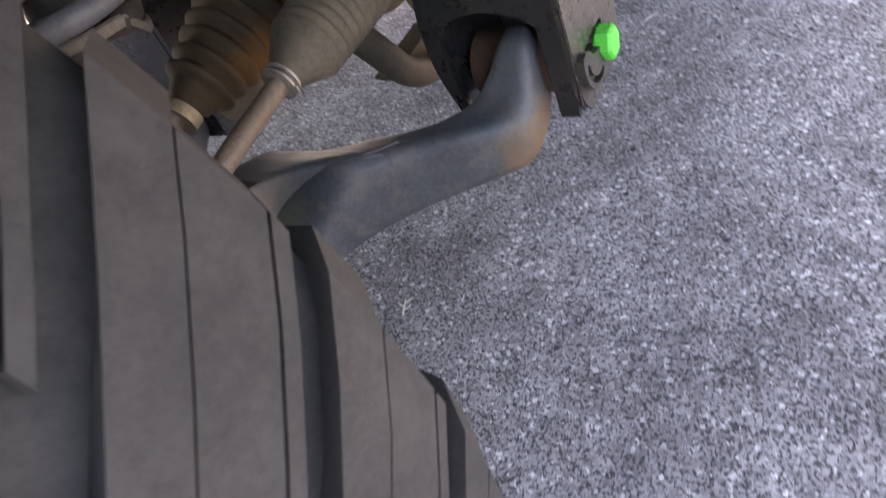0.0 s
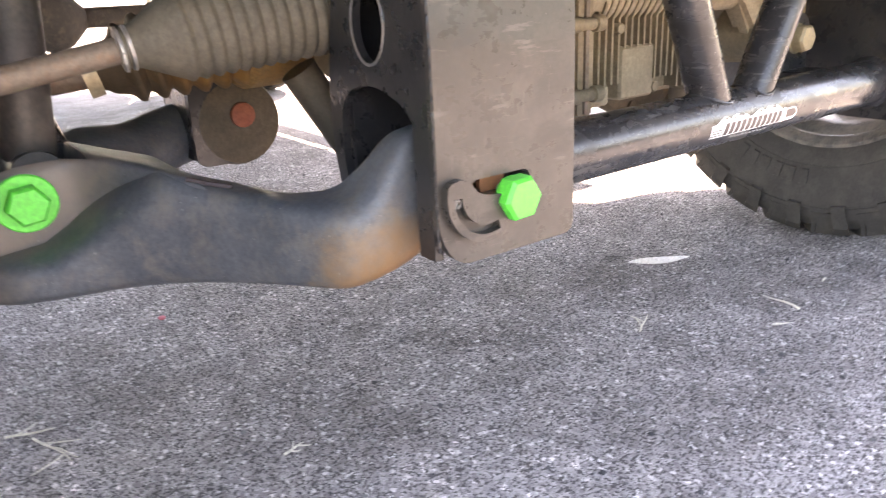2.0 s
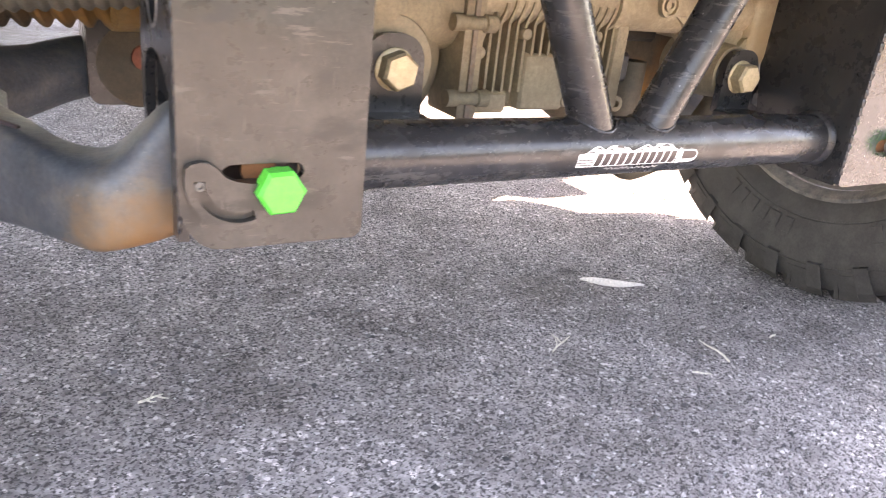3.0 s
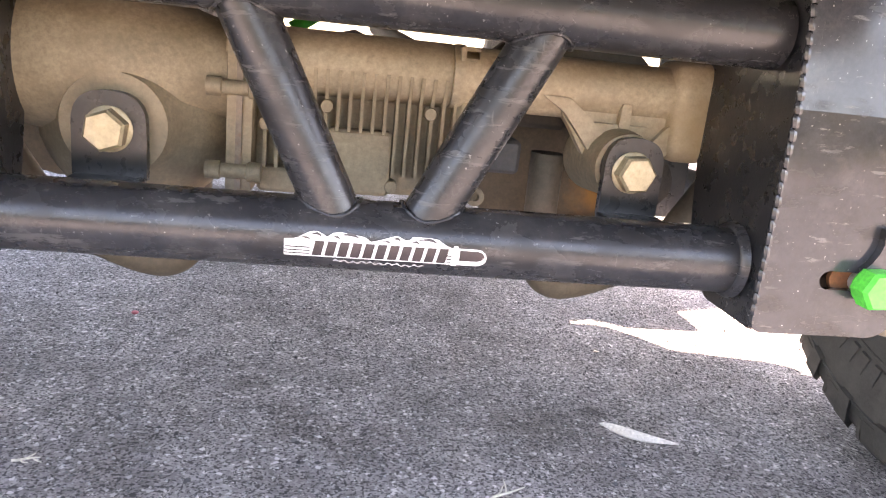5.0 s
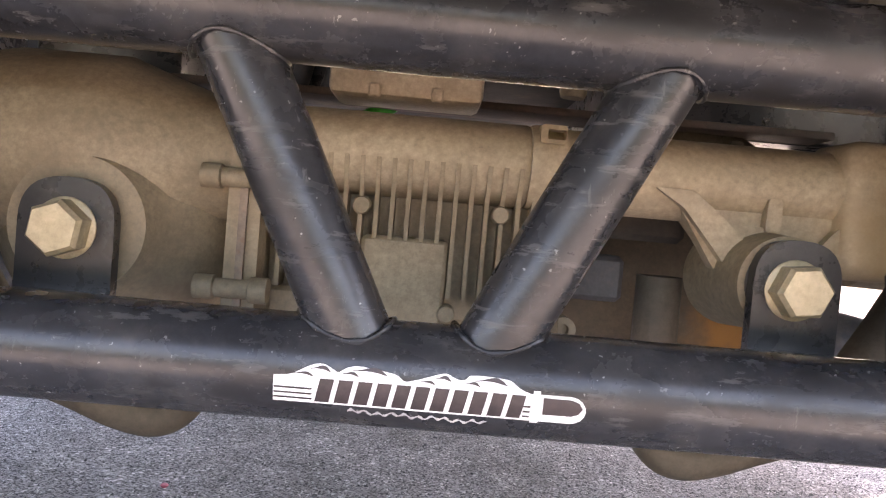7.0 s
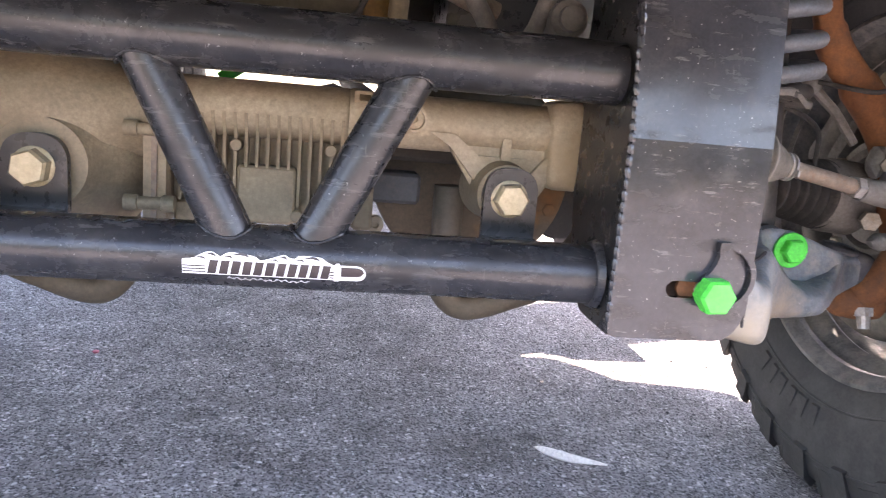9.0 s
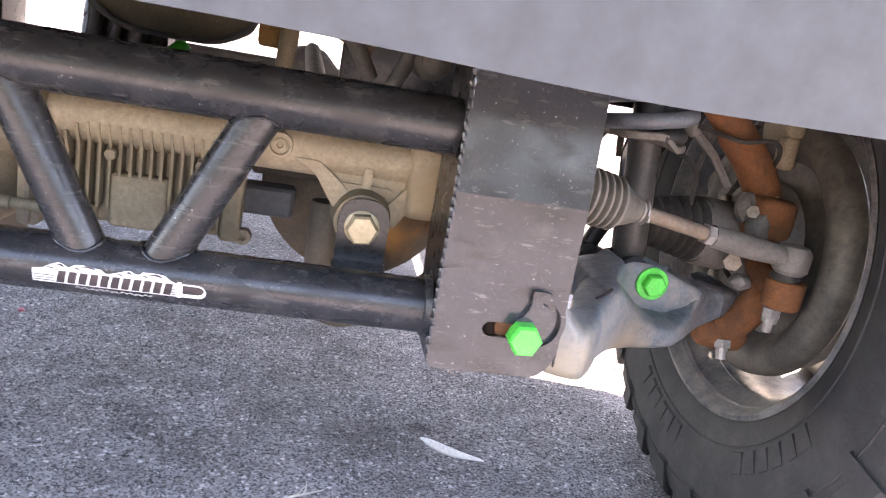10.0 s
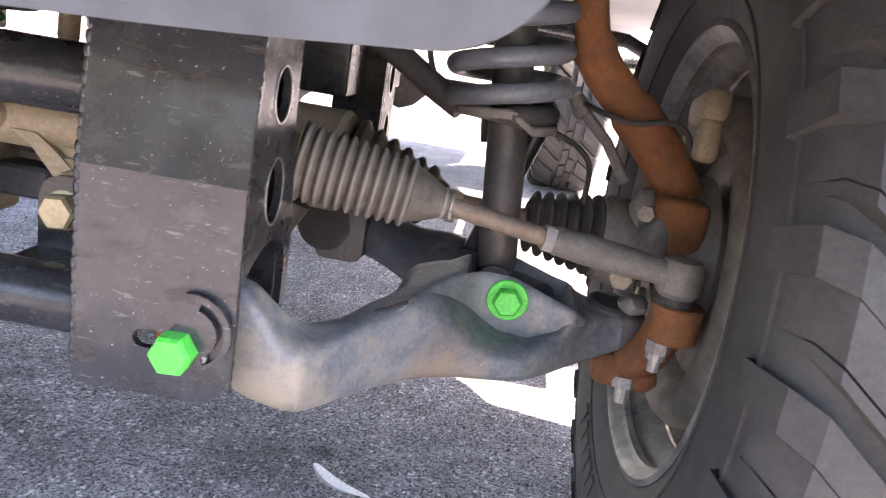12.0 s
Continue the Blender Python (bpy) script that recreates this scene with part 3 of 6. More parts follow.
def sticker(parent):
    """White flame sticker with a row of dark slanting bars and a round-nosed end, drawn as plain shapes."""
    u0, vb = -0.0782, -0.0125
    flames = [(0.0, 0.0132), (0.007, 0.0139), (0.0115, 0.0158), (0.0154, 0.0180), (0.0195, 0.0196), (0.0238, 0.0198), (0.0281, 0.0178), (0.0307, 0.0166), (0.033, 0.0180), (0.0355, 0.0193), (0.0397, 0.0201), (0.045, 0.0197), (0.0503, 0.0190), (0.0577, 0.0178), (0.0605, 0.0163), (0.063, 0.0148), (0.0673, 0.0157), (0.0716, 0.0170), (0.0758, 0.0184), (0.0795, 0.0196), (0.0832, 0.0199), (0.0874, 0.0179), (0.0911, 0.0178), (0.093, 0.0192), (0.0948, 0.0202), (0.1044, 0.0202), (0.1129, 0.0194), (0.1165, 0.0172), (0.1192, 0.0155), (0.1235, 0.0140)]
    top = [(u0 + p.x, vb + p.y) for p in curve_pts([(u, v, 0) for u, v in flames], 4)]
    out = [(u0, vb), (u0 + 0.1245, vb), (u0 + 0.1245, vb - 0.0011), (u0 + 0.1285, vb - 0.0011), (u0 + 0.1285, vb)]
    out += [(u0 + 0.1435 + 0.0075 * math.sin(a), vb + 0.0070 - 0.0070 * math.cos(a)) for a in (0.05, 0.4, 0.8, 1.2, 1.57, 1.9, 2.3, 2.7, 3.09)]
    out += [(u0 + 0.1285, vb + 0.0140), (u0 + 0.1285, vb + 0.0155), (u0 + 0.1250, vb + 0.0155), (u0 + 0.1250, vb + 0.0138)]
    b = bmesh.new()
    sticker_shape(b, out + top[::-1], 0.0004)
    part("sticker", b, M_WHITE, parent, "white flame-shaped sticker with dark printing")
    for v in (0.0020, 0.0046, 0.0072):
        b = bmesh.new()
        sticker_shape(b, [(u0 + 0.0004, vb + v), (u0 + 0.0185, vb + v), (u0 + 0.0188, vb + v + 0.0009), (u0 + 0.0004, vb + v + 0.0009)], 0.0007)
        part("stripe_print", b, M_INK, parent)
    # dark almond gaps between the flame tongues
    for ua, ub, va, tall in ((0.0095, 0.0190, 0.0146, 0.0014), (0.0175, 0.0270, 0.0172, 0.0022), (0.0330, 0.0405, 0.0160, 0.0016), (0.0375, 0.0540, 0.0176, 0.0026), (0.0705, 0.0775, 0.0152, 0.0013), (0.0775, 0.0850, 0.0172, 0.0022), (0.0920, 0.0990, 0.0160, 0.0016), (0.0965, 0.1120, 0.0176, 0.0026)):
        b = bmesh.new()
        n = 10
        up = [(u0 + ua + (ub - ua) * i / n, vb + va + 0.0004 + tall * math.sin(math.pi * (i / n) ** 1.6) - 0.0010 * i / n) for i in range(n + 1)]
        dn = [(u0 + ua + (ub - ua) * i / n, vb + va + tall * 0.35 * math.sin(math.pi * i / n) - 0.0010 * i / n) for i in range(n + 1)]
        sticker_shape(b, dn + up[::-1], 0.0007)
        part("flame_print", b, M_INK, parent)
    for i in range(11):
        b = bmesh.new()
        u = u0 + 0.0200 + i * 0.00925
        sticker_shape(b, [(u, vb + 0.0012), (u + 0.0068, vb + 0.0012), (u + 0.0091, vb + 0.0130), (u + 0.0023, vb + 0.0130)], 0.0007)
        part("word_bar", b, M_INK, parent)
    b = bmesh.new()
    sticker_shape(b, [(u0 + 0.1300, vb + 0.0042)] + [(u0 + 0.1425 + 0.0068 * math.sin(a), vb + 0.0084 - 0.0042 * math.cos(a)) for a in (0.2, 0.8, 1.57, 2.3, 2.94)] + [(u0 + 0.1300, vb + 0.0126)], 0.0007)
    part("nose_print", b, M_INK, parent)
    for v in (0.0020, 0.0046, 0.0072):
        b = bmesh.new()
        sticker_shape(b, [(u0 + 0.1205, vb + v), (u0 + 0.1240, vb + v), (u0 + 0.1240, vb + v + 0.0010), (u0 + 0.1205, vb + v + 0.0010)], 0.0007)
        part("stripe_print", b, M_INK, parent)
    # the small script beneath is a ragged pale line
    b = bmesh.new()
    pts = [(u0 + 0.036 + i * 0.00115, -0.0160 - 0.0006 * i / 60 + 0.0010 * math.sin(i * 1.1) + 0.0005 * math.sin(i * 0.37)) for i in range(60)]
    for i, ((ua, va), (ub, vc)) in enumerate(zip(pts, pts[1:])):
        w = 0.0007 + 0.0003 * math.sin(i * 1.7)
        sticker_shape(b, [(ua, va - w), (ub, vc - w), (ub, vc + w), (ua, va + w)], 0.0004)
    part("script_line", b, M_SCRIPT, parent, "illegible pale script line")


crossmember()


# ---- drop brackets, both sides ----
def drop_bracket(s):
    t = thing("drop_bracket", (0.348 * s, 0.06, 0.352), "tall black steel drop bracket, chipped, with bright-rimmed side holes", "bracket", "drop brackets")
    zt = 0.82
    X = lambda x: mx(x, s)
    b = bmesh.new()
    out = rounded([(0.284, 0.353), (0.396, 0.353), (0.411, 0.376), (0.411, zt), (0.286, zt)], [0.010, 0.016, 0.014, 0, 0])
    z0, hh, xa, xb = (0.399, 0.0075, 0.340, 0.374) if s > 0 else (0.4055, 0.006, 0.335, 0.3775)
    yo = 0.0 if s > 0 else -0.008
    slot = [Vector((xa + hh * math.cos(a), z0 + hh * math.sin(a))) for a in [math.pi * (0.5 + i / 8) for i in range(9)]]
    slot += [Vector((xb + hh * math.cos(a), z0 + hh * math.sin(a))) for a in [math.pi * (-0.5 + i / 8) for i in range(9)]]
    plate(b, out, [slot], lambda p, q, d: Vector((X(p), yo + d, q)), 0.007)
    # the upper part is folded back a little
    zf, lean = (0.526, math.tan(radians(6.2))) if s > 0 else (0.500, math.tan(radians(2.0)))
    bmesh.ops.bisect_plane(b, geom=list(b.verts) + list(b.edges) + list(b.faces), plane_co=(0, 0, zf), plane_no=(0, 0, 1))
    for v in b.verts:
        v.co.y += lean * max(v.co.z - zf, 0)
    yt = 0.0065 + yo + lean * (zt - zf)
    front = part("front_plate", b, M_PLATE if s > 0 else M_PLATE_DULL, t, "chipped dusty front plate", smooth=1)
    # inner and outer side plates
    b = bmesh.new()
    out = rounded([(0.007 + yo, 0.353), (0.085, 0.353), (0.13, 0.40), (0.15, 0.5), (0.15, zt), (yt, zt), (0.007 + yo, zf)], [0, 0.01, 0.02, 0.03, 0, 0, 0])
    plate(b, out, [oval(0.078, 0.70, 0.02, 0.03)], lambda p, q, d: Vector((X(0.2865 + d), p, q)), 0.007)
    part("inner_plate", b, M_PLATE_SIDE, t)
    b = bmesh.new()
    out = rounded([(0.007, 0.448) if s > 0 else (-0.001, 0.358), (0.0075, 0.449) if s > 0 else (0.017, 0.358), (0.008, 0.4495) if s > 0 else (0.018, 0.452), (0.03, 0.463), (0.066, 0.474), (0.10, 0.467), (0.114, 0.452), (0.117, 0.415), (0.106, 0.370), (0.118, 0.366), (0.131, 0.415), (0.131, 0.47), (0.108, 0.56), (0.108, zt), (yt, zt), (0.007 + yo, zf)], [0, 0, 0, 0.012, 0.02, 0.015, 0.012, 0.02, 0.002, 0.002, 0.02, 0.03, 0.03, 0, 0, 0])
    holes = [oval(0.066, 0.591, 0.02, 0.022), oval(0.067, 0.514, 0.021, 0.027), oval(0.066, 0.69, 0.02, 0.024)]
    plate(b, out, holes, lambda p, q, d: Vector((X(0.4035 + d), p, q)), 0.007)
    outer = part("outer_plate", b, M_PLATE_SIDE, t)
    # bright rings laid on the hole edges, standing in for reflections
    for cy, cz, ry, rz in ((0.066, 0.591, 0.02, 0.022), (0.067, 0.514, 0.021, 0.027)):
        b = bmesh.new()
        plate(b, oval(cy, cz, ry * 1.05, rz * 1.05, 28), [oval(cy, cz, ry * 0.98, rz * 0.98, 28)], lambda p, q, d: Vector((X(0.4102 + d), p, q)), 0.0012, 0)
        part("bright_rim", b, M_BRIGHT_RIM, outer, "bright rim of the hole, a reflection put in as a ring")
    # black sheet that closes the bracket so its inside stays dark
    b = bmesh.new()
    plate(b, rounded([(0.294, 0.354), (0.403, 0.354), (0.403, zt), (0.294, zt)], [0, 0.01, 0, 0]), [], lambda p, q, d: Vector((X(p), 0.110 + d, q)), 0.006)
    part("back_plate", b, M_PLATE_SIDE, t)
    # stitched weld beads up both front edges
    for x, fat in ((0.2852, 1.0 if s > 0 else 0.5), (0.4108, 0.5)):
        b = bmesh.new()
        rng = random.Random(3)
        pts, rad, z = [], [], 0.366
        while z < 0.80:
            ln, r = rng.uniform(0.0088, 0.0104), 0.0029 * fat * rng.uniform(0.85, 1.15)
            for f, k in ((0.0, 0.42), (0.12, 0.85), (0.45, 1.0), (0.8, 0.95), (0.94, 0.7)):
                pts.append((X(x - 0.0012 * f * fat), yo + 0.0020 + lean * max(z + ln * f - zf, 0), z + ln * f))
                rad.append(r * k)
            z += ln
        sweep(b, pts, rad, n=7)
        part("weld_bead", b, M_PLATE if fat > 0.9 else M_PLATE_SIDE, t)
    # crescent guide with its curved slot
    b = bmesh.new()
    def arc(cx, cz, r, a0, a1, k=16):
        return [Vector((cx + r * math.cos(radians(a0 + (a1 - a0) * i / k)), cz + r * math.sin(radians(a0 + (a1 - a0) * i / k)))) for i in range(k + 1)]

    if s > 0:
        outl = arc(0.3805, 0.4135, 0.0305, -74, 102) + [Vector(p) for p in ((0.3735, 0.4395), (0.3745, 0.431), (0.3725, 0.424), (0.3680, 0.4165), (0.3625, 0.411), (0.366, 0.396), (0.378, 0.388))]
        sl = arc(0.3805, 0.4125, 0.0258, -66, 76) + arc(0.3805, 0.4125, 0.0196, 76, -66)
    else:
        outl = arc(0.373, 0.4035, 0.0352, 14, -110) + [Vector(p) for p in ((0.359, 0.3735), (0.354, 0.385), (0.357, 0.399), (0.368, 0.4005), (0.376, 0.4022), (0.382, 0.4048), (0.387, 0.4105), (0.392, 0.4145), (0.398, 0.4158), (0.404, 0.4145))]
        sl = arc(0.373, 0.4035, 0.0296, 0, -110) + arc(0.373, 0.4035, 0.0228, -110, 0)
    plate(b, outl, [sl], lambda p, q, d: Vector((X(p), yo - 0.007 + d, q)), 0.0068, 0.001)
    part("cam_guide", b, M_PLATE if s > 0 else M_PLATE_DULL, t, "crescent guide with a curved slot")
    b = bmesh.new()
    lathe(b, (X(0.3895 if s > 0 else 0.3985), yo - 0.002, 0.3925 if s > 0 else 0.3995), (0, -1, 0), [(0, 0.0036), (0.0030, 0.0034), (0.0034, 0.0016), (0.002, 0.0012)], n=14)
    part("pin", b, M_STEEL if s > 0 else M_GREYCAST, t)
    b = bmesh.new()
    lathe(b, (X(0.358), 0.012 + yo, z0), (0, -1, 0), [(0, 0.0115), (0.004, 0.0115)], n=20)
    part("rusty_washer", b, M_RUST, t, "rusty washer behind the slot")
    bolt("cam_bolt", (0.371, -0.004, 0.398) if s > 0 else (-0.361, -0.0078, 0.395), 0.0288, 0.0175 if s > 0 else 0.0145, 0.0145, M_GREEN, "bright green painted hex bolt through the bracket slot", 0.05, 0.09, 0.0025)


for s in (-1, 1):
    drop_bracket(s)


# ---- lower control arms ----
M_BUSH = grimy("dull_rusty_bushing", (0.06, 0.03, 0.018), (0.10, 0.05, 0.028), 0.8, scale=20, bump=0.3, dust=(0.04, 0.03, 0.025), dusty=0.4)


def step01(v, lo, hi):
    k = min(max((v - lo) / (hi - lo), 0.0), 1.0)
    return k * k * (3 - 2 * k)


CREST = ((0.490, 0.430), (0.515, 0.426), (0.535, 0.416), (0.555, 0.402), (0.575, 0.386), (0.595, 0.370), (0.615, 0.359), (0.65, 0.356), (0.68, 0.372), (0.70, 0.402), (0.72, 0.43))


def crest(x):
    """Height of the shelf below the damper pad."""
    for (x0, z0), (x1, z1) in zip(CREST, CREST[1:]):
        if x0 <= x <= x1:
            return z0 + (z1 - z0) * (x - x0) / (x1 - x0)
    return 1.0


def arm_section(x, yf, yb, zb, zt, n=28, sq=3.8, pocket=0.0):
    """A rounded box section in the plane at x; its top may open into a pocket."""
    out = []
    for i in range(n):
        a = 2 * math.pi * i / n
        ca, sa = math.cos(a), math.sin(a)
        cu, cv = math.copysign(abs(ca) ** (2 / sq), ca), math.copysign(abs(sa) ** (2 / sq), sa)
        dip = pocket * step01(sa, 0.45, 0.62) * step01(ca, -0.70, -0.60) * (1 - step01(ca, 0.66, 0.76))
        out.append(Vector((x, (yf + yb) / 2 + cu * (yb - yf) / 2, (zb + zt) / 2 + cv * (zt - zb) / 2 - dip)))
    return out


def loft_arm(bm, s, rows, k=5, n=28, shelf=False):
    a = curve_pts([r[:3] for r in rows], k)
    b = curve_pts([(r[0], r[3], r[4]) for r in rows], k)
    rings(bm, [[Vector((mx(v.x, s), v.y, v.z)) for v in arm_section(p.x, p.y, p.z, q.y, min(q.z, crest(p.x)) if shelf else q.z, n)] for p, q in zip(a, b)])


def pad_block(bm, s, rows, pad):
    """The upright block behind the shelf that carries the damper bolt, with the open damper pocket in its top."""
    xs, tops, backs, fronts = [r[0] for r in rows], [r[4] for r in rows], [r[2] for r in rows], [r[1] for r in rows]
    loops = []
    for i in range(61):
        x = 0.504 + 0.206 * i / 60
        end = 1 - step01(x, 0.504, 0.516) * (1 - step01(x, 0.696, 0.710))
        zt, zb = float(np.interp(x, xs, tops)), min(crest(x), 0.40) - 0.028
        yb = max(float(np.interp(x, xs, backs)), pad + 0.05)
        hole = 0.055 * step01(x, 0.572, 0.582) * (1 - step01(x, 0.686, 0.698))
        near = float(np.interp(x, xs, fronts)) + 0.014
        face = near + (pad - near) * step01(x, 0.516, 0.598)
        loops.append([Vector((mx(v.x, s), v.y, v.z)) for v in arm_section(x, face + 0.012 * end, yb - 0.004 * end, zb + 0.004 * end, zt + 0.001 - 0.006 * end, 72, 6.0, hole)])
    rings(bm, loops)


def control_arm(s):
    X = lambda x: mx(x, s)
    t = thing("lower_control_arm", (X(0.6), 0.27, 0.33), "dark stamped steel control arm, scuffed and mud-stained at the bushing", "control arm", "lower control arms")
    b = bmesh.new()
    rows = [(0.390, 0.030, 0.062, 0.354, 0.444), (0.407, 0.028, 0.066, 0.347, 0.439), (0.424, 0.027, 0.075, 0.342, 0.421), (0.440, 0.028, 0.092, 0.338, 0.404), (0.456, 0.034, 0.120, 0.334, 0.398), (0.470, 0.052, 0.148, 0.333, 0.397), (0.486, 0.080, 0.190, 0.330, 0.400), (0.503, 0.112, 0.225, 0.326, 0.403), (0.535, 0.155, 0.290, 0.320, 0.414), (0.570, 0.183, 0.338, 0.317, 0.422), (0.592, 0.195, 0.356, 0.316, 0.425), (0.612, 0.203, 0.366, 0.316, 0.425), (0.626, 0.208, 0.370, 0.316, 0.424), (0.652, 0.220, 0.375, 0.317, 0.414), (0.692, 0.258, 0.380, 0.319, 0.398), (0.722, 0.288, 0.376, 0.325, 0.388), (0.748, 0.301, 0.369, 0.335, 0.387), (0.768, 0.307, 0.362, 0.345, 0.386)]
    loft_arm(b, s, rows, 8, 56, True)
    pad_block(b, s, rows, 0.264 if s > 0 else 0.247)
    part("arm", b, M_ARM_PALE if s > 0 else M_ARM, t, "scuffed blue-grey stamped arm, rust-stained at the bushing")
    b = bmesh.new()
    lathe(b, (X(0.371), 0.02, 0.398), (0, 1, 0), [(0, 0.03), (0.002, 0.032), (0.078, 0.032), (0.08, 0.03)], n=28)
    part("bushing", b, M_BUSH, t, "rusty pivot bushing")
    b = bmesh.new()
    loft_arm(b, s, [(0.745, 0.306, 0.364, 0.342, 0.386), (0.765, 0.304, 0.366, 0.341, 0.390), (0.782, 0.309, 0.360, 0.347, 0.386), (0.790, 0.318, 0.352, 0.356, 0.378)])
    part("ball_joint_end", b, M_PLASTIC, t)
    b = bmesh.new()
    lathe(b, (X(0.742), 0.335, 0.384), (0.1, -0.15, 1), [(0, 0.027), (0.008, 0.027), (0.011, 0.024), (0.0115, 0.021), (0.009, 0.0205)], n=26)
    part("ball_joint_cap", b, M_PLASTIC, t)
    b = bmesh.new()
    sweep(b, curve_pts([(X(0.66), 0.335, 0.365), (X(0.60), 0.385, 0.366), (X(0.545), 0.435, 0.368), (X(0.49), 0.472, 0.372), (X(0.43), 0.497, 0.384), (X(0.37), 0.505, 0.388)]), [0.037 + 0.014 * math.exp(-((i - 12) / 5) ** 2) for i in range(31)], n=20, flat=0.95)
    part("rear_leg", b, M_ARM, t)
    # slot in the rear leg: a dark bar laid on for the opening's shade
    b = bmesh.new()
    sweep(b, curve_pts([(X(0.478), 0.472, 0.3985), (X(0.495), 0.475, 0.3988), (X(0.512), 0.47, 0.3985)], 3), 0.004, n=6)
    part("slot", b, M_INK, t)
    # dark bar on the arm's top, standing for the shade in a notch
    b = bmesh.new()
    sweep(b, curve_pts([(X(0.496), 0.138, 0.4015), (X(0.509), 0.148, 0.4045), (X(0.522), 0.160, 0.4085)], 4), 0.0022, n=6)
    part("notch_shade", b, M_INK, t)
    bolt("damper_bolt", (X(0.6205) if s > 0 else -0.634, 0.2635 if s > 0 else 0.247, 0.396 if s > 0 else 0.393), 0.0280, 0.0125, 0.0230, M_GREEN, "bright green painted flange bolt in the control arm", 0.1, 0.08, 0.0045)


for s in (-1, 1):
    control_arm(s)


# ---- coil-over dampers ----
def coilover(s):
    X = lambda x: mx(x, s)
    foot, head = Vector((X(0.603), 0.318, 0.422)), Vector((X(0.553), 0.320, 0.95))
    ax = (head - foot).normalized()
    t = thing("coilover", foot, "grey coil spring over a dusty dark damper tube", "shock absorber", "coil-over dampers")
    b = bmesh.new()
    lathe(b, foot, ax, [(-0.012, 0.015), (-0.006, 0.021), (0.0, 0.0225), (0.40, 0.0225), (0.402, 0.02)], n=28)
    part("damper_tube", b, M_UNDERTUBE, t, "dark damper tube with dust")
    b = bmesh.new()
    lathe(b, foot + Vector((0, -0.03, -0.02)), (0, 1, 0), [(0, 0.022), (0.06, 0.022)], n=20)
    part("lower_eye", b, M_UNDERTUBE, t)
    # stepped spring seat
    c = foot + ax * 0.170 + Vector((-0.003 * s, 0, 0))
    b = bmesh.new()
    ey = Vector((0, 1, 0))
    ex = ey.cross(ax).normalized()
    loops = []
    for hgt, grow in ((-0.004, 0.98), (0.0, 1.0), (0.004, 1.0), (0.006, 0.97)):
        lp = []
        for i in range(36):
            a = 2 * math.pi * i / 36
            r = 0.057 * grow
            x, y = r * math.cos(a), r * math.sin(a)
            step = -0.017 * min(max((x - 0.008) / 0.02, 0), 1)
            lp.append(c + ex * x + ey * y + ax * (hgt + step))
        loops.append(lp)
    rings(b, loops)
    part("spring_seat", b, M_GREYCAST, t, "bent grey spring seat")
    b = bmesh.new()
    sweep(b, [c + (ex * math.cos(a) + ey * math.sin(a)) * 0.046 - ax * 0.001 for a in [radians(-95 + 12 * i) for i in range(12)]], [0.006] + [0.0115] * 10 + [0.006], n=12)
    part("seat_pad", b, M_BOOT_DARK, t, "black rubber pad under the spring end")
    b = bmesh.new()
    pts = []
    for i in range(8 * 28):
        a = 2 * math.pi * i / 28 + 2.6
        rise = 0.010 + 0.034 * i / 28 + 0.006 * max(i / 28 - 1.0, 0)
        pts.append(c + ax * rise + (ex * math.cos(a) + ey * math.sin(a)) * 0.059)
    sweep(b, pts, 0.0108, n=12)
    part("coil_spring", b, M_SPRING, t, "blue-grey coil spring")
    b = bmesh.new()
    lathe(b, foot + ax * 0.47, ax, [(0, 0.05), (0.012, 0.064), (0.03, 0.064), (0.04, 0.03)], n=28)
    part("top_mount", b, M_UNDER, t)
    b = bmesh.new()
    sweep(b, curve_pts([c + Vector((-0.05 * s, 0.0, -0.004)), c + Vector((-0.085 * s, 0.012, 0.014)), c + Vector((-0.14 * s, 0.03, 0.046)), c + Vector((-0.21 * s, 0.05, 0.078))]), 0.0145, n=14)
    part("seat_arm", b, M_UNDERTUBE, t)


M_UNDERTUBE = grimy("dusty_black_tube", (0.045, 0.043, 0.042), (0.07, 0.066, 0.062), 0.45, scale=10, bump=0.15, dust=(0.14, 0.12, 0.10), dusty=0.4)
for s in (-1, 1):
    coilover(s)


# ---- tie rods ----
def bellows(bm, p0, p1, r0, r1, folds, depth, n=26, tail=0.0):
    p0, p1 = Vector(p0), Vector(p1)
    L = (p1 - p0).length
    prof = [(0, r0 * 0.7), (0.001, r0)]
    m = folds * 8
    for i in range(m + 1):
        f = i / m
        r = r0 + (r1 - r0) * f
        w = 0.5 - 0.5 * math.cos(2 * math.pi * folds * f)
        prof.append((0.001 + f * (L - tail) * 0.98, r - depth * (1 - w) ** 1.4))
    if tail:
        prof += [(L - tail * 0.5, r1 * 0.62), (L - tail * 0.25, r1 * 0.48), (L, r1 * 0.42)]
    else:
        prof.append((L, r1 * 0.6))
    lathe(bm, p0, p1 - p0, prof, n=n)


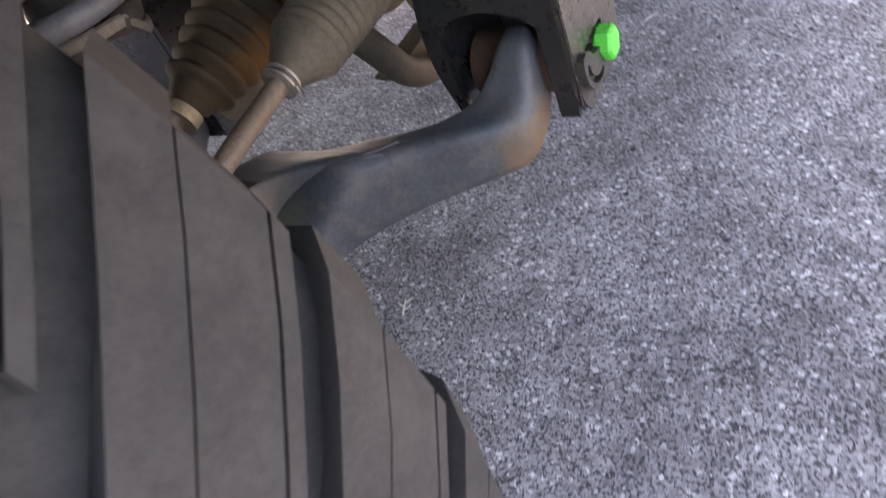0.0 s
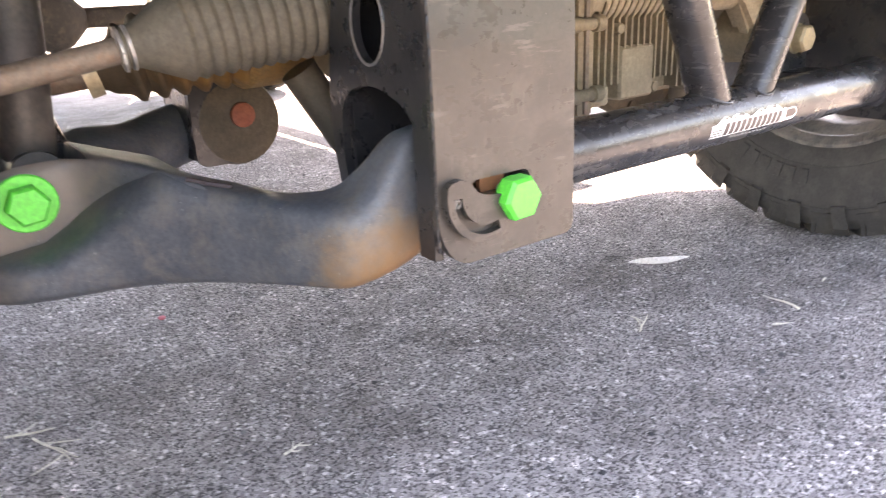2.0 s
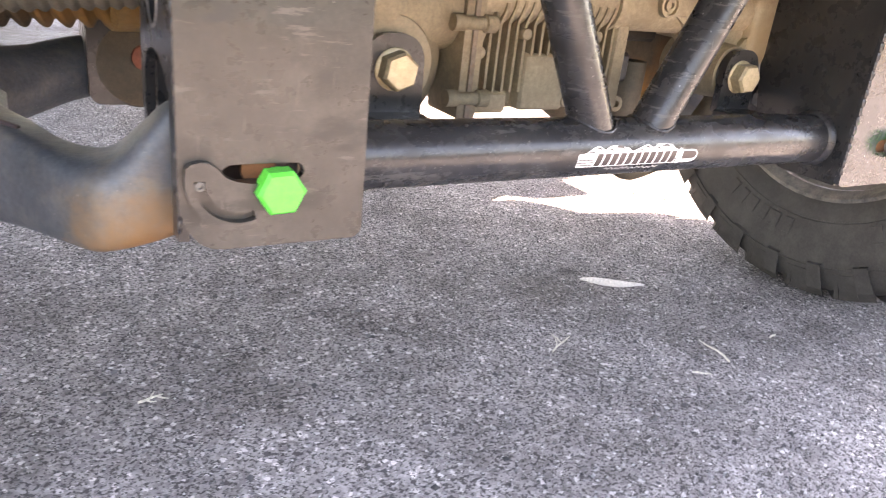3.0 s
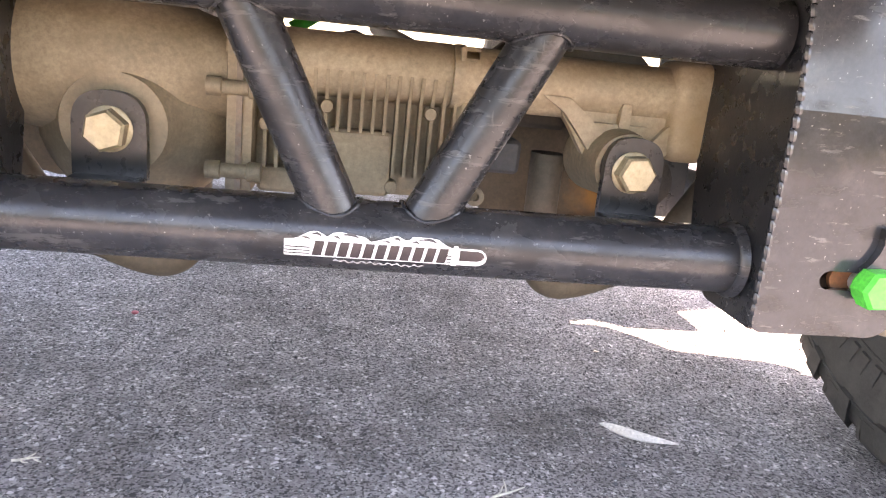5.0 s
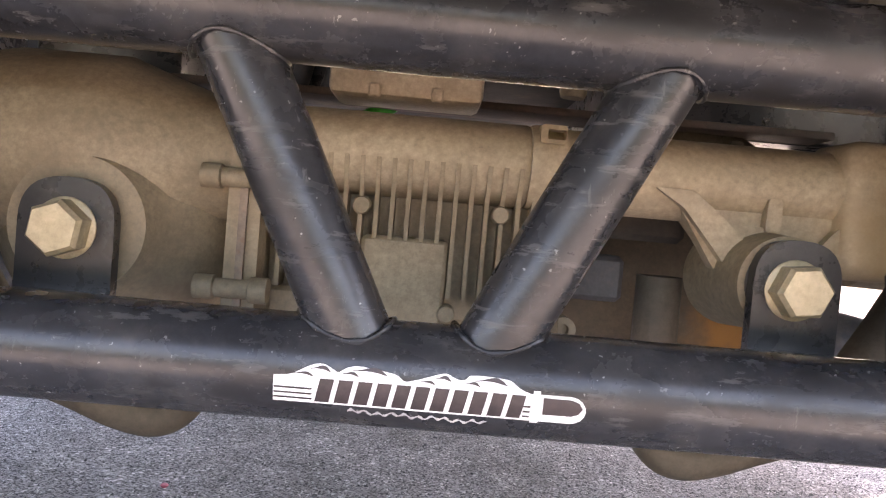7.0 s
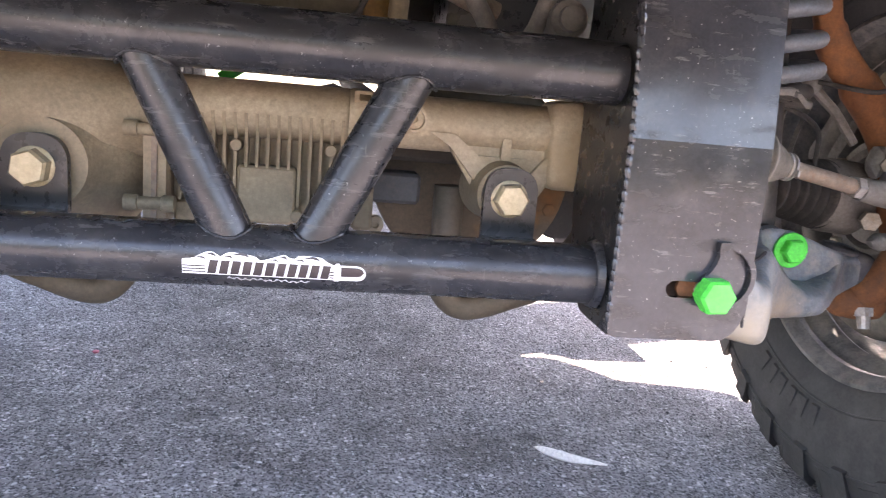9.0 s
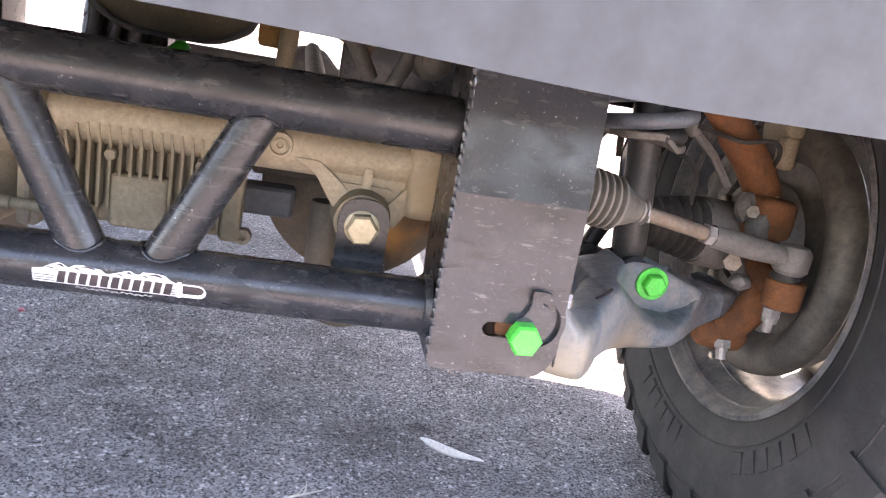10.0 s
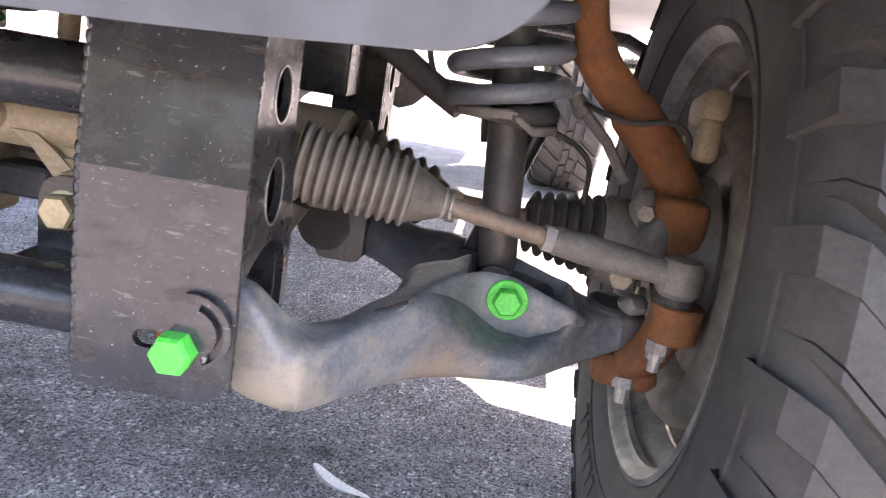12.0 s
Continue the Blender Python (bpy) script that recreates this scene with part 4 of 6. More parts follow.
def tie_rod(s):
    V = lambda x, y, z: Vector((mx(x, s), y, z))
    a, c, d, e = V(0.40, 0.164, 0.526), V(0.544, 0.182, 0.5045), V(0.645, 0.196, 0.486), V(0.782, 0.216, 0.466)
    t = thing("tie_rod", V(0.6, 0.18, 0.46), "steering tie rod with a dusty ribbed rubber boot", "tie rod", "tie rods")
    b = bmesh.new()
    bellows(b, a, c, 0.0385, 0.033, 11, 0.0055 if s > 0 else 0.0026, tail=0.034)
    part("boot", b, M_BOOT if s > 0 else M_BOOT_OLIVE, t, "dusty ribbed rubber boot")
    ax = (c - a).normalized()
    b = bmesh.new()
    for k in (-0.006, 0.0):
        lathe(b, c + ax * k, ax, [(0, 0.0135), (0.0008, 0.0162), (0.0030, 0.0162), (0.0038, 0.0135)], n=22)
    box(b, c + Vector((0.004 * s, -0.016, -0.006)), (0.003, 0.006, 0.008), 0.0008)
    part("boot_clamp", b, M_STEEL, t, "pale wire clamp")
    b = bmesh.new()
    sweep(b, [c - ax * 0.01, c + (d - c) * 0.5, d], [0.0095, 0.0095, 0.0095], n=14)
    part("inner_rod", b, M_ROD, t, "lightly rusted inner rod")
    ax2 = (e - d).normalized()
    b = bmesh.new()
    lathe(b, d - ax2 * 0.006, ax2, [(0, 0.0135), (0.011, 0.0135)], n=6)
    part("jam_nut", b, M_STEEL, t, "pale jam nut", smooth=20)
    b = bmesh.new()
    lathe(b, d + ax2 * 0.005, ax2, [(0, 0.014), (0.03, 0.0155), (0.075, 0.0155), (0.11, 0.013), (0.125, 0.016)], n=20)
    part("rod_end", b, M_GREYCAST, t, "dusty grey rod end")
    b = bmesh.new()
    lathe(b, e + Vector((0, 0, -0.02)), (0, 0, 1), [(0, 0.017), (0.006, 0.023), (0.03, 0.0235), (0.038, 0.018), (0.041, 0.006)], n=24)
    part("ball_housing", b, M_GREYCAST, t)
    b = bmesh.new()
    lathe(b, e + Vector((0, 0.004, -0.034)), (0, 0, 1), [(0, 0.013), (0.008, 0.02), (0.014, 0.018)], n=20)
    part("dust_seal", b, M_BOOT_DARK, t)
    b = bmesh.new()
    lathe(b, V(0.779, 0.222, 0.395), (0, 0, -1), [(0, 0.0125), (0.013, 0.0125)], n=6)
    lathe(b, V(0.779, 0.222, 0.383), (0, 0, -1), [(0, 0.0105), (0.008, 0.0105), (0.009, 0.0065), (0.022, 0.006)], n=12)
    part("castle_nut", b, M_STEEL, t, "pale castle nut under the steering arm", smooth=25)


for s in (-1, 1):
    tie_rod(s)


# ---- steering knuckles with brake and hub ----
M_CALBOLT = grimy("dusty_rusty_zinc", (0.26, 0.22, 0.17), (0.36, 0.31, 0.25), 0.6, metal=0.3, scale=40, bump=0.3, dust=(0.2, 0.12, 0.06), dusty=0.4)
def knuckle(s):
    V = lambda x, y, z: Vector((mx(x, s), y, z))
    t = thing("steering_knuckle", V(0.79, 0.33, 0.30), "rusted orange-brown cast steering knuckle", "steering knuckle", "steering knuckles")
    b = bmesh.new()
    sweep(b, curve_pts([V(0.632, 0.325, 0.86), V(0.642, 0.325, 0.78), V(0.652, 0.325, 0.715), V(0.672, 0.325, 0.66), V(0.72, 0.328, 0.612), V(0.762, 0.33, 0.57), V(0.79, 0.33, 0.525), V(0.80, 0.325, 0.47)]), [0.0165] * 10 + [0.019] * 6 + [0.023] * 8 + [0.027] * 12 + [0.028] * 7, n=14, flat=0.8)
    part("upright", b, M_RUST, t)
    b = bmesh.new()
    sweep(b, curve_pts([V(0.80, 0.33, 0.49), V(0.808, 0.315, 0.44), V(0.803, 0.29, 0.40), V(0.792, 0.30, 0.355), V(0.775, 0.318, 0.325)]), [0.03, 0.03, 0.03, 0.03, 0.028, 0.027, 0.026, 0.026, 0.025, 0.024, 0.024, 0.024, 0.024, 0.024, 0.024, 0.024, 0.024, 0.024, 0.024, 0.024, 0.024, 0.024, 0.024, 0.024, 0.022], n=14)
    part("lower_leg", b, M_RUST, t)
    b = bmesh.new()
    sweep(b, curve_pts([V(0.735, 0.322, 0.318), V(0.755, 0.322, 0.318), V(0.785, 0.318, 0.318), V(0.81, 0.315, 0.322)], 4), [0.012, 0.018, 0.021, 0.022, 0.022, 0.023, 0.024, 0.024, 0.024, 0.024, 0.024, 0.02, 0.015], n=14)
    part("ball_joint_carrier", b, M_RUST, t)
    b = bmesh.new()
    lathe(b, V(0.772, 0.302, 0.315), V(0, -0.3, -1), [(0, 0.013), (0.012, 0.013)], n=6)
    lathe(b, V(0.772, 0.299, 0.304), V(0, -0.3, -1), [(0, 0.009), (0.018, 0.0075)], n=10)
    part("carrier_bolt", b, M_STEEL, t, smooth=25)
    b = bmesh.new()
    lathe(b, V(0.79, 0.225, 0.436), (0, 0, -1), [(0, 0.024), (0.002, 0.026), (0.036, 0.0255), (0.04, 0.022)], n=24)
    part("steering_arm_boss", b, M_RUST, t)
    b = bmesh.new()
    sweep(b, [V(0.79, 0.225, 0.416), V(0.80, 0.27, 0.418), V(0.806, 0.31, 0.43)], [0.02, 0.021, 0.025], n=12)
    part("steering_arm", b, M_RUST, t)
    for p in ((0.742, 0.288, 0.438), (0.752, 0.288, 0.512)):
        b = bmesh.new()
        k = 1.0 if p[2] < 0.5 else 0.72
        lathe(b, V(*p), V(-0.4, -1, 0), [(0, 0.013 * k), (0.014 * k, 0.013 * k), (0.015 * k, 0.009 * k)], n=6)
        part("caliper_bolt", b, M_CALBOLT, t, "dusty hex bolt", smooth=25)
    b = bmesh.new()
    box(b, V(0.787, 0.305, 0.503), (0.058, 0.062, 0.06), 0.011, seg=3)
    part("bolt_boss", b, M_RUST, t)
    for p, r, sc in (((0.765, 0.285, 0.49), 0.02, (0.9, 0.8, 1.3)), ((0.748, 0.30, 0.515), 0.014, (1, 1, 1.6)), ((0.757, 0.277, 0.412), 0.014, (1.2, 1, 0.9))):
        b = bmesh.new()
        bmesh.ops.create_icosphere(b, subdivisions=2, radius=r)
        for v in b.verts:
            v.co = Vector((v.co.x * sc[0], v.co.y * sc[1], v.co.z * sc[2])) * (1 + 0.12 * math.sin(v.co.z * 400 + v.co.x * 300)) + V(*p)
        part("casting_lug", b, M_GREYCAST, t, "dusty casting lug")
    # hub and brake
    w = thing("brake_rotor", V(0.85, 0.363, 0.26), "dusty grey brake rotor with a rounded dust shield", "brake", "brakes")
    b = bmesh.new()
    lathe(b, V(0.815, 0.363, 0.452), V(1, 0, 0), [(0.034, 0.07), (0.034, 0.132), (0.020, 0.142), (0.008, 0.150), (0.001, 0.160), (0.0, 0.172), (0.006, 0.186), (0.018, 0.195), (0.034, 0.196), (0.042, 0.19), (0.042, 0.1)], n=64)
    part("dust_shield", b, M_RIMSHADE, w, "dusty rounded shield")
    b = bmesh.new()
    lathe(b, V(0.800, 0.363, 0.456), V(1, 0, 0), [(0.02, 0.062), (0.0, 0.068), (-0.004, 0.078), (0.0, 0.09), (0.03, 0.098), (0.034, 0.07)], n=36)
    part("bearing_flange", b, M_GREYCAST, w, "dusty bearing flange")
    for k in range(4):
        a = 0.6 + k * math.pi / 2
        b = bmesh.new()
        lathe(b, V(0.801, 0.363 + 0.084 * math.cos(a), 0.456 + 0.084 * math.sin(a)), V(-1, 0, 0) - V(0, 0, 0), [(0, 0.011), (0.012, 0.011), (0.014, 0.008)], n=6)
        part("flange_bolt", b, M_CALBOLT, w, smooth=25)
    b = bmesh.new()
    lathe(b, V(0.858, 0.363, 0.456), V(1, 0, 0), [(0, 0.07), (0, 0.185), (0.028, 0.185), (0.028, 0.07)], n=48)
    part("rotor", b, M_GREYCAST, w)
    b = bmesh.new()
    lathe(b, V(0.80, 0.363, 0.456), V(1, 0, 0), [(0, 0.03), (0.002, 0.06), (0.03, 0.07), (0.2, 0.065), (0.22, 0.04)], n=32)
    part("hub", b, M_GREYCAST, w)
    b = bmesh.new()
    box(b, V(0.858, 0.50, 0.55), (0.075, 0.075, 0.15), 0.016, Matrix.Rotation(radians(35), 3, "X"), seg=2)
    part("caliper", b, M_GREYCAST, w, "dirty brake caliper")
    b = bmesh.new()
    box(b, V(0.806, 0.352, 0.628), (0.030, 0.070, 0.036), 0.010, Matrix.Rotation(radians(-14), 3, "X"), seg=3)
    box(b, V(0.806, 0.330, 0.596), (0.026, 0.026, 0.050), 0.009, seg=3)
    part("caliper_bracket", b, M_ALLOY, w, "dusty olive caliper bracket")


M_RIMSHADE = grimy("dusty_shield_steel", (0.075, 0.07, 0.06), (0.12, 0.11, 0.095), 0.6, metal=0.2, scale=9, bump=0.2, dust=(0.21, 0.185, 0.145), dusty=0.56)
for s in (-1, 1):
    knuckle(s)


# ---- axle shafts ----
def axle_shaft(s):
    V = lambda x, y, z: Vector((mx(x, s), y, z))
    a, b0, c, d, e = V(0.415, 0.305, 0.508), V(0.525, 0.322, 0.480), V(0.635, 0.352, 0.468), V(0.715, 0.362, 0.462), V(0.80, 0.363, 0.456)
    t = thing("axle_shaft", V(0.58, 0.35, 0.44), "drive shaft with ribbed black rubber boots", "axle shaft", "axle shafts")
    b = bmesh.new()
    sweep(b, [b0, c, e], 0.0135, n=14)
    part("shaft", b, M_ROD, t)
    b = bmesh.new()
    bellows(b, d, c - (d - c) * 0.1, 0.05, 0.036, 6, 0.011)
    part("outer_boot", b, M_BOOT_DARK, t, "black ribbed outer boot")
    b = bmesh.new()
    lathe(b, d, e - d, [(-0.002, 0.046), (0.006, 0.052), (0.05, 0.052), (0.062, 0.04), (0.085, 0.035)], n=28)
    part("outer_joint", b, M_GREYCAST, t)
    b = bmesh.new()
    bellows(b, a, b0 + (b0 - a) * 0.12, 0.055, 0.034, 6, 0.008, tail=0.02)
    part("inner_boot", b, M_BOOT_TAN, t, "brown dusty inner boot")
    b = bmesh.new()
    lathe(b, a, V(0.2, 0.32, 0.51) - a, [(-0.004, 0.052), (0.002, 0.057), (0.06, 0.057), (0.075, 0.04), (0.16, 0.03)], n=28)
    part("inner_joint", b, M_JOINT if s < 0 else M_ALLOY, t)
    b = bmesh.new()
    lathe(b, b0 + (b0 - a) * 0.10, b0 - a, [(0, 0.019), (0.012, 0.019)], n=20)
    part("boot_clamp", b, M_GOLD, t, "brassy clamp band")


M_JOINT = grimy("rust_tinged_casting", (0.20, 0.12, 0.045), (0.30, 0.185, 0.07), 0.7, metal=0.1, scale=20, bump=0.3, dust=(0.34, 0.16, 0.035), dusty=0.5)
M_BOOT_TAN = grimy("brown_dusty_boot", (0.05, 0.036, 0.02), (0.085, 0.06, 0.032), 0.7, scale=18, bump=0.25, dust=(0.07, 0.055, 0.04), dusty=0.4)
stained_or_lit_at(M_BOOT_TAN, [((-0.47, 0.28, 0.475), (0.26, 0.13, 0.035)), ((-0.43, 0.275, 0.46), (0.32, 0.16, 0.035))], 0.03)
for s in (-1, 1):
    axle_shaft(s)


# ---- wheels ----
WC = (0.363, 0.456)


def wheel(s):
    V = lambda x, y, z: Vector((mx(x, s), y, z))
    t = thing("wheel", V(0.95, WC[0], 0.0), "dusty black mud-terrain tyre on a dirty alloy wheel", "wheel", "front wheels" )
    build_wheel(t, s, 0.0)


def build_wheel(t, s, dy):
    V = lambda x, y, z: Vector((mx(x, s), y + dy, z))
    cy, cz = WC
    b = bmesh.new()
    prof = [(0.806, 0.262), (0.796, 0.272), (0.784, 0.30), (0.776, 0.34), (0.777, 0.385), (0.783, 0.412), (0.794, 0.432), (0.812, 0.440), (0.95, 0.4435), (1.085, 0.440), (1.10, 0.432), (1.11, 0.412), (1.116, 0.385), (1.117, 0.34), (1.111, 0.30), (1.102, 0.272), (1.094, 0.262)]
    loops = []
    nseg = 96
    for i in range(nseg):
        a = 2 * math.pi * i / nseg
        loops.append([V(x, cy + r * math.cos(a), cz + r * math.sin(a)) for x, r in prof])
    rings(b, loops, closed=True)
    tyre = part("tyre", b, M_TYRE, t, "dusty black rubber tyre")
    # tread: slanting shoulder lugs cut by sipes, and a staggered centre row
    b = bmesh.new()
    pitches = 27
    st = 2 * math.pi / pitches

    def lug(side, a0, a1, x_in, out=0.0):
        x_out = 0.781 if side < 0 else 1.113
        sec = [(0.004, 0.392 - out), (-0.004 - 0.6 * out, 0.398 - out), (0.006 - 0.5 * out, 0.434), (0.020, 0.4515), (0.05, 0.4548), (0.085, 0.4555), (x_in, 0.4558), (x_in, 0.4400)]
        loops = []
        for a in (a0, a1):
            lp = []
            for dx, r in sec:
                k = a + 1.85 * max(dx - 0.01, 0) * (1 if side < 0 else -1)
                lp.append(b.verts.new(V(x_out - side * dx, cy + r * math.cos(k), cz + r * math.sin(k))))
            loops.append(lp)
        l0, l1 = loops
        for i in range(len(sec) - 1):
            b.faces.new((l0[i], l0[i + 1], l1[i + 1], l1[i]))
        b.faces.new(l0)
        b.faces.new(l1[::-1])

    for i in range(pitches):
        a = i * st + (0.06 if s > 0 else 0.0307)
        long = 0.125 if i % 2 else 0.108
        for f0, f1 in ((0.0, 0.31), (0.322, 0.695), (0.715, 0.80)):
            lug(-1, a + st * f0, a + st * f1, long, 0.012 if f0 < 0.3 else -0.004)
            lug(1, a + st * (0.5 + f0), a + st * (0.5 + f1), long)
        for x0, x1, q in ((0.918, 0.946, 0.0), (0.954, 0.982, 0.5)):
            vs = []
            for x in (x0, x1):
                for aa in (a + st * (q + 0.02), a + st * (q + 0.82)):
                    k = aa + 1.85 * 0.14 + (0.6 if q else -0.6) * (x - 0.95)
                    for r in (0.44, 0.456):
                        vs.append(b.verts.new(V(x, cy + r * math.cos(k), cz + r * math.sin(k))))
            for fc in ((0, 1, 3, 2), (4, 6, 7, 5), (0, 4, 5, 1), (2, 3, 7, 6), (1, 5, 7, 3), (0, 2, 6, 4)):
                b.faces.new([vs[j] for j in fc])
    tr = part("tread", b, M_TYRE, tyre, smooth=25)
    tr["kind"] = "stuff"
    # raised plain bars where the sidewall is lettered, and rings
    rng = random.Random(8)
    for a in [4.70 + 0.09 * k for k in range(6)] + [3.70 + 0.09 * k for k in range(6)]:
        b = bmesh.new()
        wide = rng.uniform(0.045, 0.075)
        sec = [(0.7815, 0.312), (0.7775, 0.314), (0.7748, 0.343), (0.778, 0.345)]
        l0 = [b.verts.new(V(x, cy + r * math.cos(a), cz + r * math.sin(a))) for x, r in sec]
        l1 = [b.verts.new(V(x, cy + r * math.cos(a + wide), cz + r * math.sin(a + wide))) for x, r in sec]
        for i in range(3):
            b.faces.new((l0[i], l0[i + 1], l1[i + 1], l1[i]))
        b.faces.new(l0)
        b.faces.new(l1[::-1])
        part("sidewall_bar", b, M_TYRE, tyre)
    b = bmesh.new()
    for r, x in ((0.305, 0.7825), (0.392, 0.7778)):
        loops = []
        for i in range(72):
            a = 2 * math.pi * i / 72
            loops.append([V(x + 0.002 * math.cos(q * math.pi / 3), cy + (r + 0.002 * math.sin(q * math.pi / 3)) * math.cos(a), cz + (r + 0.002 * math.sin(q * math.pi / 3)) * math.sin(a)) for q in range(6)])
        rings(b, loops, closed=True)
    part("sidewall_ring", b, M_TYRE, tyre)
    # rim barrel with its inner flange
    b = bmesh.new()
    prof = [(0.797, 0.269), (0.795, 0.262), (0.80, 0.256), (0.808, 0.253), (0.813, 0.247), (0.822, 0.2465), (0.826, 0.251), (0.834, 0.248), (0.842, 0.239), (0.858, 0.232), (0.864, 0.2345), (0.87, 0.231), (0.90, 0.228), (0.98, 0.228), (1.03, 0.236), (1.05, 0.248), (1.09, 0.252), (1.104, 0.262), (1.104, 0.268), (1.09, 0.262), (1.045, 0.255), (1.02, 0.243), (0.98, 0.234), (0.90, 0.234), (0.84, 0.246), (0.825, 0.256), (0.81, 0.2585)]
    loops = []
    for i in range(80):
        a = 2 * math.pi * i / 80
        loops.append([V(x, cy + r * math.cos(a), cz + r * math.sin(a)) for x, r in prof])
    rings(b, loops, closed=True)
    rim = part("rim", b, M_RIM, t, "dirty dark alloy rim")
    for i in range(8):
        a = 2 * math.pi * i / 8 + 0.2
        b = bmesh.new()
        c, sn = math.cos(a), math.sin(a)
        loops = []
        for r, w, th, x in ((0.06, 0.035, 0.03, 1.03), (0.12, 0.030, 0.03, 1.035), (0.19, 0.034, 0.028, 1.045), (0.242, 0.05, 0.024, 1.05)):
            loops.append([V(x + dx, cy + r * c - q * sn, cz + r * sn + q * c) for q, dx in ((-w, -th / 2), (w, -th / 2), (w * 0.8, th / 2), (-w * 0.8, th / 2))])
        rings(b, loops)
        part("spoke", b, M_RIM, rim)
    b = bmesh.new()
    lathe(b, V(1.01, cy, cz), V(1, 0, 0) - V(0, 0, 0), [(0, 0.07), (0, 0.085), (0.03, 0.085), (0.045, 0.05), (0.05, 0.045)], n=32)
    part("hub_face", b, M_RIM, rim)


for s in (-1, 1):
    wheel(s)


# ---- steering rack ----
def steering_rack():
    t = thing("steering_rack", (0, 0.172, 0.40), "dusty tan cast steering rack with bolted mounting ears", "steering rack")
    yc, zc, r = 0.174, 0.5205, 0.0275
    b = bmesh.new()
    lathe(b, (0.052, yc, zc - 0.001), (1, 0, 0), [(0, 0.0282), (0.004, 0.029), (0.010, 0.029), (0.012, r), (0.20, r), (0.215, 0.030), (0.35, 0.03)], n=36)
    part("rack_tube", b, M_ALLOY_LIT, t)
    b = bmesh.new()
    lathe(b, (-0.142, yc + 0.004, 0.5195), (1, 0, 0), [(0, 0.031), (0.004, 0.0285), (0.192, 0.0285), (0.194, 0.0275)], n=36)
    part("centre_tube", b, M_ALLOY_LIT, t)
    b = bmesh.new()
    box(b, (0.277, 0.172, 0.508), (0.046, 0.062, 0.092), 0.012, seg=3)
    part("end_block", b, M_ALLOY_LIT, t, "ochre-stained block at the end of the rack")
    b = bmesh.new()
    lathe(b, (-0.39, yc + 0.012, 0.505), (1, 0, 0), [(0, 0.04), (0.05, 0.045), (0.06, 0.058), (0.10, 0.066), (0.17, 0.066), (0.20, 0.055), (0.235, 0.044), (0.25, 0.042)], n=40)
    part("gear_housing", b, M_ALLOY, t, "rounded tan gear housing")
    b = bmesh.new()
    lathe(b, (-0.224, 0.215, 0.457), (0, -1, 0), [(0, 0.085), (0.04, 0.08), (0.06, 0.066), (0.072, 0.052), (0.085, 0.045), (0.094, 0.042)], n=40)
    part("mount_ear", b, M_ALLOY, t, "round mounting boss")
    b = bmesh.new()
    lathe(b, (0.211, 0.20, 0.457), (0, -1, 0), [(0, 0.036), (0.06, 0.0315), (0.08, 0.030)], n=36)
    part("mount_ear", b, M_ALLOY, t, "round mounting boss")
    for sx in (-1, 1):
        b = bmesh.new()
        lathe(b, (mx(0.211, sx), 0.122, 0.457), (0, -1, 0), [(0, 0.024), (0.003, 0.026), (0.0045, 0.024)], n=32)
        part("rubber_bush", b, M_BOOT_DARK, t)
    # ribbed ear: two slanting ribs, a short post and a recessed web
    for outline, y0, y1 in (([(0.133, 0.512), (0.158, 0.512), (0.178, 0.497), (0.208, 0.470), (0.204, 0.448), (0.194, 0.451), (0.172, 0.478), (0.153, 0.500)], 0.1455, 0.176), ([(0.246, 0.455), (0.270, 0.485), (0.296, 0.507), (0.277, 0.511), (0.252, 0.492), (0.231, 0.466)], 0.1465, 0.176), ([(0.2065, 0.489), (0.2170, 0.489), (0.2165, 0.511), (0.2075, 0.511)], 0.1455, 0.176), ([(0.176, 0.4835), (0.244, 0.4835), (0.238, 0.492), (0.184, 0.492)], 0.1480, 0.172)):
        b = bmesh.new()
        plate(b, rounded(outline, 0.0025, 3), [], lambda p, q, d: Vector((p, y0 + d, q)), y1 - y0, 0.0016)
        part("gusset", b, M_ALLOY_LIT, t)
    b = bmesh.new()
    plate(b, [(0.145, 0.512), (0.290, 0.512), (0.248, 0.448), (0.188, 0.448)], [], lambda p, q, d: Vector((p, 0.1535 + d, q)), 0.012, 0.001)
    part("web", b, M_ALLOY_LIT, t)
    b = bmesh.new()
    plate(b, rounded([(0.056, 0.534), (0.073, 0.534), (0.073, 0.546), (0.056, 0.546)], 0.002, 2), [rounded([(0.0605, 0.5365), (0.0725, 0.5365), (0.0725, 0.543), (0.0605, 0.543)], 0.001, 2)], lambda p, q, d: Vector((p, 0.1465 + d, q)), 0.014, 0.0008)
    part("square_boss", b, M_ALLOY, t)
    b = bmesh.new()
    lathe(b, (0.1155, 0.1435, 0.5235), (0, -1, 0), [(-0.004, 0.0135), (0.003, 0.0130), (0.0032, 0.0105), (-0.0005, 0.0100), (-0.0005, 0.0072), (0.0034, 0.0068), (0.0038, 0.0035), (0.0008, 0.003)], n=28)
    part("plug", b, M_ALLOY_LIT, t, "round threaded plug")
    # bolted seam
    b = bmesh.new()
    plate(b, rounded([(-0.139, 0.402), (-0.118, 0.402), (-0.118, 0.553), (-0.139, 0.553)], 0.006), [], lambda p, q, d: Vector((p, 0.140 + d, q)), 0.06, 0.002)
    part("seam_flange", b, M_ALLOY, t)
    b = bmesh.new()
    plate(b, rounded([(-0.131, 0.404), (-0.126, 0.404), (-0.126, 0.551), (-0.131, 0.551)], 0.002), [], lambda p, q, d: Vector((p, 0.137 + d, q)), 0.02, 0.001)
    part("seam", b, M_ROD, t, "brown gasket seam")
